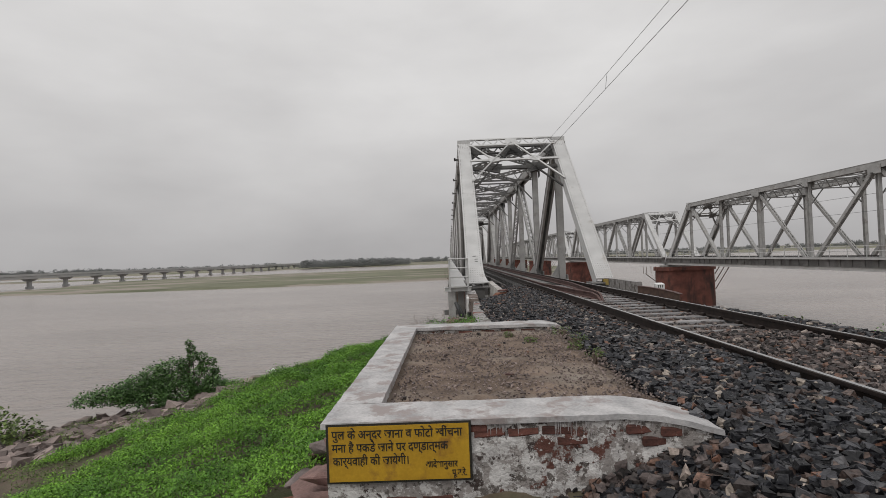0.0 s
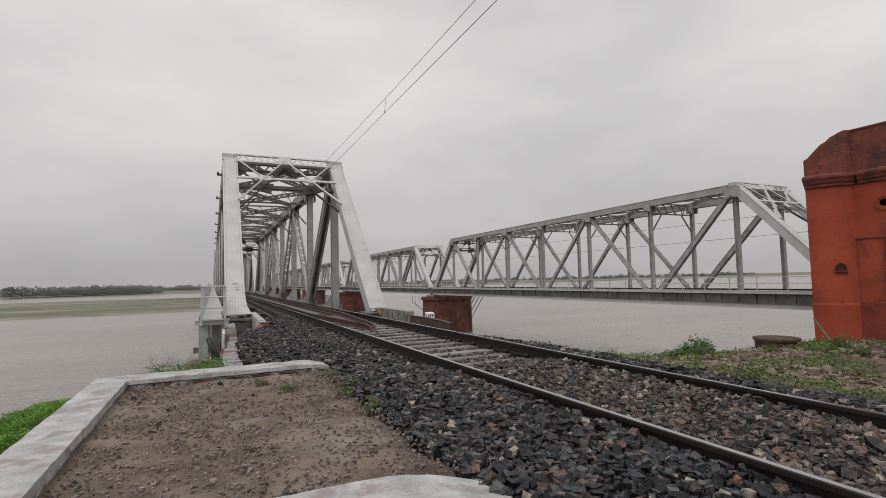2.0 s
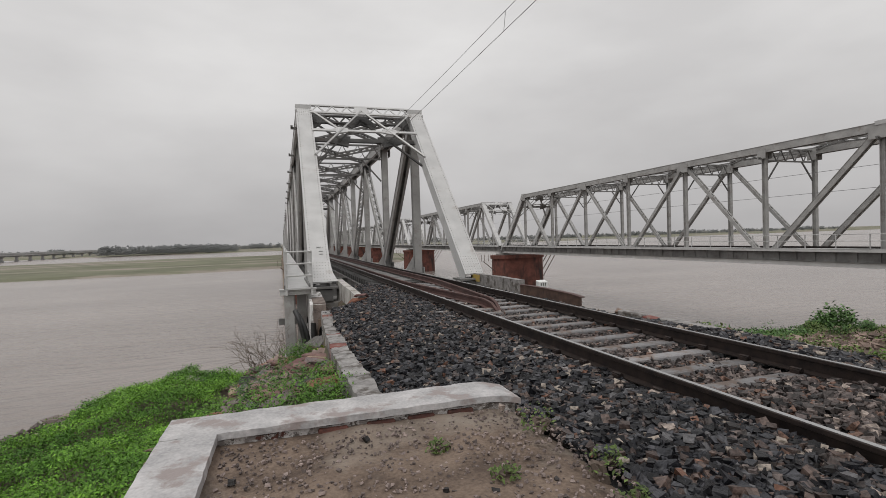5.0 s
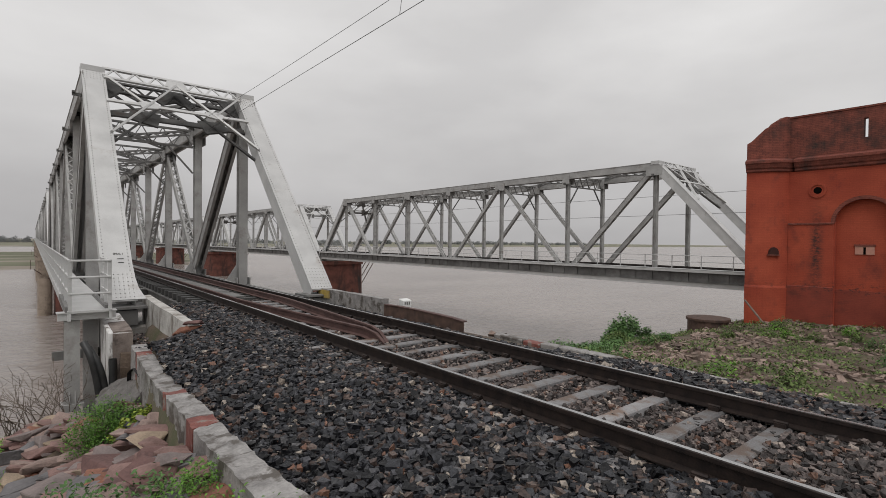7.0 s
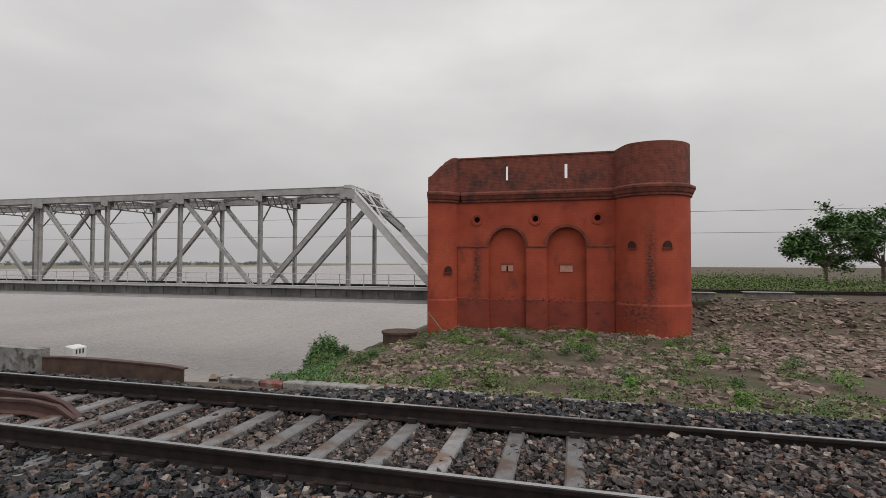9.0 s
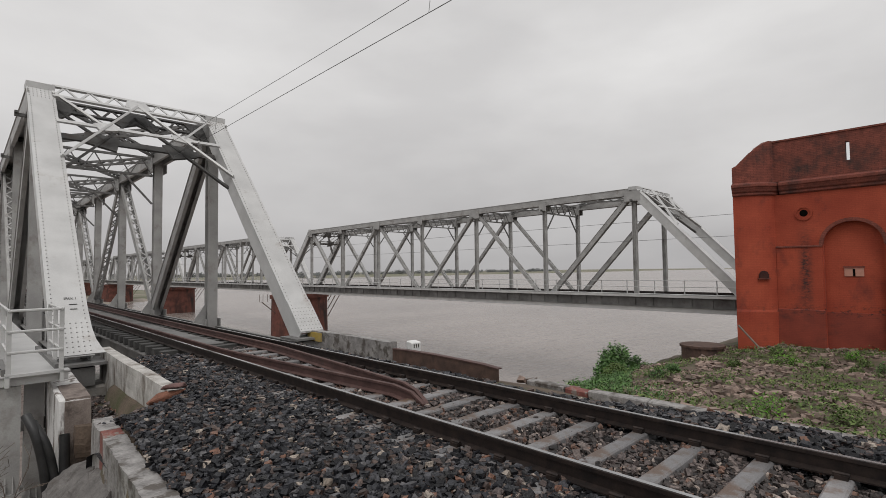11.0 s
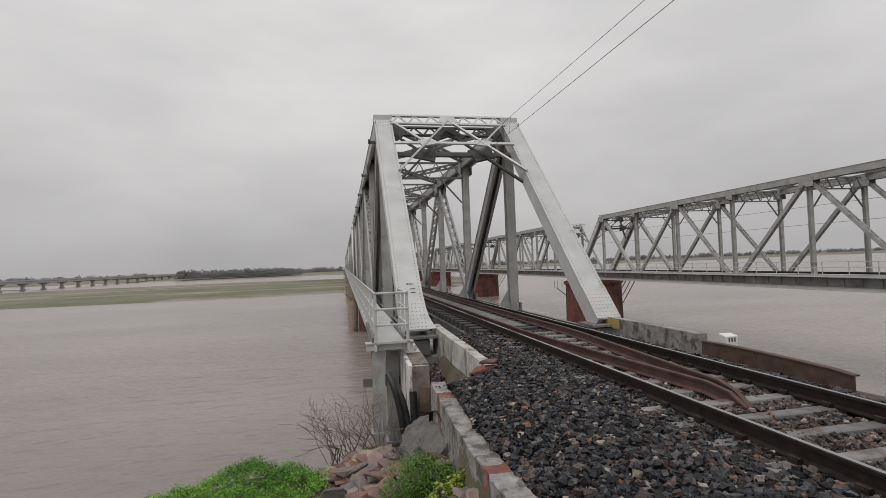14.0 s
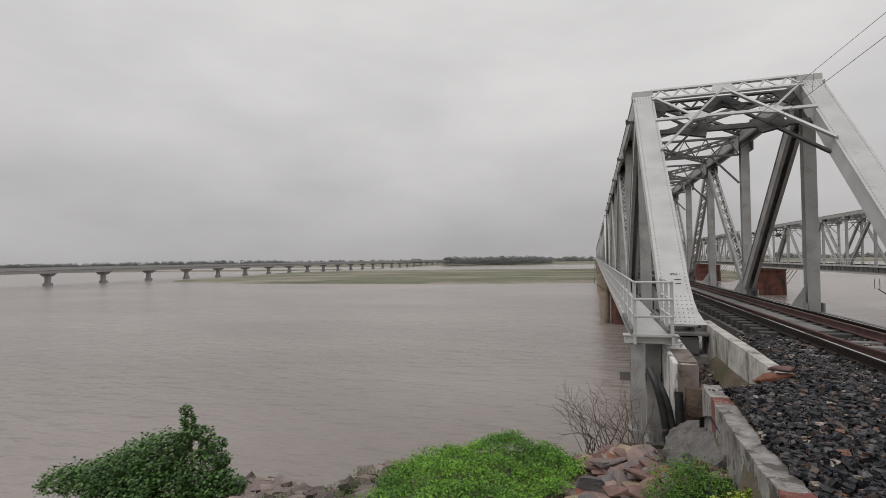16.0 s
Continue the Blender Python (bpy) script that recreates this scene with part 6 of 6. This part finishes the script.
def shrub(label, x, y, blobs, size, mat, seed, leaf_count, group="", round_leaf=True, name="shrub", z=None):
    """Stems that fork from the root, with leaves gathered in uneven clumps."""
    rng = random.Random(seed)
    z0 = ground_height(x, y) if z is None else z
    t = thing(name, label, "shrub", (x, y, z0), group=group)
    pts = []
    for bx, by, bz, br in blobs:
        tip = Vector((bx, by, bz))
        mid = tip * 0.5 + Vector((rng.uniform(-0.1, 0.1), rng.uniform(-0.1, 0.1), 0.05))
        bm = bmesh.new()
        tube(bm, (0, 0, -0.05), mid, 0.03, 5, 0.02)
        tube(bm, mid, tip, 0.02, 5, 0.008)
        part("stem", bm, DRY, t)
        total = sum(b[3] ** 2 for b in blobs)
        for _ in range(int(leaf_count * br * br / total)):
            d = Vector((rng.gauss(0, 1), rng.gauss(0, 1), rng.gauss(0, 0.8)))
            d = d.normalized() * br * rng.uniform(0.35, 1.0) ** 0.5 * (1 + 0.35 * noise.noise(d * 2 + tip))
            p_ = tip + d
            if p_.z > 0.02:
                pts.append(p_)
    leaf_mass("foliage", pts, 0.5, size, mat, "", "", seed, parent=t, round_leaf=round_leaf)
    return t


shrub("dark green broad-leaved shrub with one tall stem on the bank", -13.2, 6.9,
      [(0.02, 0, 2.0, 0.13), (0.1, 0, 1.8, 0.16), (0.15, 0, 1.55, 0.2), (-0.12, 0, 1.3, 0.26), (0.4, 0.1, 1.5, 0.2), (0.45, 0.1, 1.2, 0.2), (-0.6, 0, 0.95, 0.6), (-1.2, 0.1, 0.75, 0.6), (-1.8, 0, 0.5, 0.55), (-2.3, 0, 0.35, 0.5), (0.4, 0, 0.7, 0.55), (0.9, -0.1, 0.5, 0.45), (1.25, 0, 0.45, 0.3), (-0.2, -0.3, 0.3, 0.7), (-1.0, -0.3, 0.15, 0.6), (-1.8, -0.2, 0.1, 0.5), (0.6, -0.2, 0.1, 0.5), (0.75, 0.1, 1.35, 0.16), (0.85, 0.1, 1.05, 0.18), (-2.9, 0, 0.2, 0.5), (-3.5, 0, 0.0, 0.5)],
      (0.045, 0.095), LEAF, 61, 24000)
shrub("low grey-green bushy growth on the lower bank", -18.5, 5.2, [(0, 0, 0.5, 0.8), (-1, 0.2, 0.5, 0.8), (1, 0, 0.35, 0.6), (-2, 0.2, 0.6, 0.9)], (0.08, 0.15), WEED, 62, 2600)
shrub("leafy dark green bush on the river bank", 21.5, 12.3, [(1.6, 0.5, 0.9, 0.8), (2.6, 0.7, 0.8, 0.7), (0, 0, 0.7, 0.6), (0.5, 0.1, 0.85, 0.5), (-0.5, 0, 0.5, 0.55), (1.0, 0, 0.5, 0.5), (0.3, -0.3, 0.4, 0.6), (-0.9, -0.1, 0.3, 0.45)], (0.10, 0.2), LEAF, 63, 3600)
shrub("leafy dark green bush on the river bank", 25.0, 12.5, [(0, 0, 0.45, 0.4), (0.4, 0, 0.6, 0.3), (-0.4, 0, 0.35, 0.35)], (0.07, 0.13), LEAF, 64, 900)
shrub("leafy dark green bush on the river bank", 17.5, 9.9, [(0, 0, 0.4, 0.5), (0.6, 0.1, 0.35, 0.45), (-0.5, 0, 0.3, 0.4)], (0.07, 0.13), WEED, 65, 1200)
shrub("bright green small-leaved plant among the rubble", -3.92, 4.7, [(0, 0, 0.42, 0.36), (0.2, 0, 0.36, 0.3), (-0.2, 0.1, 0.36, 0.34), (0, -0.2, 0.25, 0.36), (-0.35, 0, 0.2, 0.26), (0.32, -0.05, 0.2, 0.2), (-0.05, 0.1, 0.5, 0.2)], (0.02, 0.045), PLANT, 66, 8500, round_leaf=False, z=-1.4)
shrub("yellow-green leafy weed among the rubble", -3.68, 4.0, [(0, 0, 0.3, 0.13), (0.12, 0.05, 0.36, 0.1), (-0.12, 0.05, 0.2, 0.14), (0.05, -0.1, 0.14, 0.14), (-0.25, 0, 0.1, 0.12)], (0.03, 0.065), YELLOW_LEAF, 67, 700, z=-1.1)
shrub("bright green small-leaved plant among the rubble", -5.35, 3.3, [(0, 0, 0.2, 0.26), (0.3, 0.1, 0.16, 0.22), (-0.3, 0.1, 0.16, 0.25)], (0.02, 0.045), PLANT, 96, 3000, round_leaf=False)
shrub("bright green small-leaved plant among the rubble", -3.82, 0.35, [(0, 0, 0.45, 0.16), (0.05, 0.25, 0.35, 0.16), (-0.2, 0.1, 0.3, 0.18)], (0.015, 0.035), PLANT, 97, 1500, round_leaf=False, z=-0.65)
shrub("grey-green bushy weeds behind the platform", -4.05, -0.85, [(0.15, -0.1, 0.6, 0.28), (0.1, 1.2, 0.35, 0.3), (0.2, 1.8, 0.25, 0.25), (0, 0, 0.45, 0.35), (0.4, 0.2, 0.5, 0.3), (-0.45, 0.1, 0.35, 0.4), (0.2, 0.6, 0.4, 0.35), (-0.3, 0.7, 0.35, 0.4), (-0.8, 0.3, 0.3, 0.35)], (0.022, 0.048), PLANT, 68, 11000, round_leaf=False, z=-0.78)
shrub("grey-green bushy weeds behind the platform", -4.2, 0.5, [(0, 0, 0.4, 0.3), (0.25, 0.3, 0.35, 0.28), (-0.35, 0.3, 0.3, 0.35)], (0.03, 0.06), LEAF, 69, 2600, round_leaf=False, z=-0.8)
for i, (x, y, r) in enumerate(((-2.55, -2.55, 0.14), (-2.62, -3.7, 0.1), (-2.5, -3.3, 0.12), (-3.1, -3.2, 0.08), (-3.35, -2.7, 0.07), (-2.55, -4.3, 0.12))):
    shrub("small grass tuft at the edge of the ballast", x, y, [(0, 0, 0.05, r), (r * 0.8, r * 0.5, 0.04, r * 0.7)], (0.02, 0.05), WEED, 70 + i, 150, group="grass tufts", round_leaf=False, name="grass_tuft", z=-0.07)
rnd = random.Random(91)
for i in range(44):
    x, y = rnd.uniform(5, 23.5), rnd.uniform(-10, 7)
    if 22.5 < x:
        y = rnd.uniform(6.5, 9)
    r = rnd.uniform(0.2, 0.45)
    shrub("low clump of weeds on the stony bank", x, y, [(0, 0, r * 0.6, r), (r, 0.1, r * 0.4, r * 0.7), (-r * 0.7, r * 0.4, r * 0.4, r * 0.7)], (0.05, 0.11), (WEED, LEAF, GRASS)[i % 3], 100 + i, 420, group="weed clumps", round_leaf=False, name="weed_clump")

twigs = thing("bare_bush", "leafless thorny bush below the footway", "shrub", (-4.75, 9.1, -2.35))
rnd = random.Random(5)
for k in range(42):
    bm = bmesh.new()
    p0 = Vector((rnd.uniform(-0.55, 0.6), rnd.uniform(-0.2, 0.2), 0))
    d = Vector((rnd.uniform(-0.8, 0.5), rnd.uniform(-0.4, 0.4), 1.0)).normalized()
    for j in range(7):
        p1 = p0 + d * 0.19
        tube(bm, p0, p1, 0.008 - 0.0008 * j, 4)
        if j > 1:
            tube(bm, p1, p1 + (d + Vector((rnd.uniform(-1, 1), rnd.uniform(-1, 1), rnd.uniform(-0.4, 0.6)))).normalized() * 0.24, 0.0035, 4)
        d = (d + Vector((rnd.uniform(-0.4, 0.3), rnd.uniform(-0.3, 0.3), rnd.uniform(-0.35, 0.15)))).normalized()
        p0 = p1
    part("stem", bm, DRY, twigs)


def tree(x, y, h, seed):
    rng = random.Random(seed)
    z0 = ground_height(x, y)
    t = thing("tree", "broad dark green tree beyond the second track", "tree", (x, y, z0), group="trees")
    bm = bmesh.new()
    tube(bm, (0, 0, -0.3), (0.1, 0, h * 0.4), 0.28, 8, 0.18)
    limbs = []
    for k in range(9):
        a = k * 2.4
        tip = Vector((math.cos(a) * h * 0.33, math.sin(a) * h * 0.33, h * rng.uniform(0.28, 0.85)))
        tube(bm, (0.1, 0, h * 0.22), tip, 0.1, 6, 0.03)
        limbs.append(tip)
    limbs.append(Vector((0, 0, h * 0.9)))
    part("trunk", bm, DRY, t)
    pts = []
    for tip in limbs:
        for _ in range(7):
            c = tip + Vector((rng.gauss(0, 1), rng.gauss(0, 1), rng.gauss(0, 0.7))) * h * 0.11
            for _ in range(110):
                pts.append(c + Vector((rng.gauss(0, 1), rng.gauss(0, 1), rng.gauss(0, 0.8))) * h * 0.05)
    leaf_mass("crown", pts, 0.5, (0.25, 0.5), LEAF, "", "", seed, parent=t, round_leaf=True)
    return t


tree(66, -32, 9.0, 81)
tree(74, -42, 9.5, 82)

# ---- litter ----
for x, y, z, mat, label in ((-4.15, -6.0, -0.03, WHITE, "scrap of white paper on the bare earth"), (-3.6, -5.0, -0.035, RUST_RED, "flat piece of red-brown slate on the bare earth"), (-9.5, 4.6, None, WHITE, "crumpled white plastic bag on the bank")):
    bm = bmesh.new()
    bmesh.ops.create_grid(bm, x_segments=4, y_segments=3, size=0.5)
    big = z is None
    for v in bm.verts:
        v.co = Vector((v.co.x * (0.3 if big else 0.09), v.co.y * (0.18 if big else 0.05), noise.noise(v.co * 3) * (0.12 if big else 0.012)))
    ext = bmesh.ops.extrude_face_region(bm, geom=bm.faces[:])
    for g in ext["geom"]:
        if isinstance(g, bmesh.types.BMVert):
            g.co.z += 0.008
    ob = part("litter", bm, mat)
    ob.location = (x, y, ground_height(x, y) + 0.3 if big else z)
    tagged(ob, label, "litter")
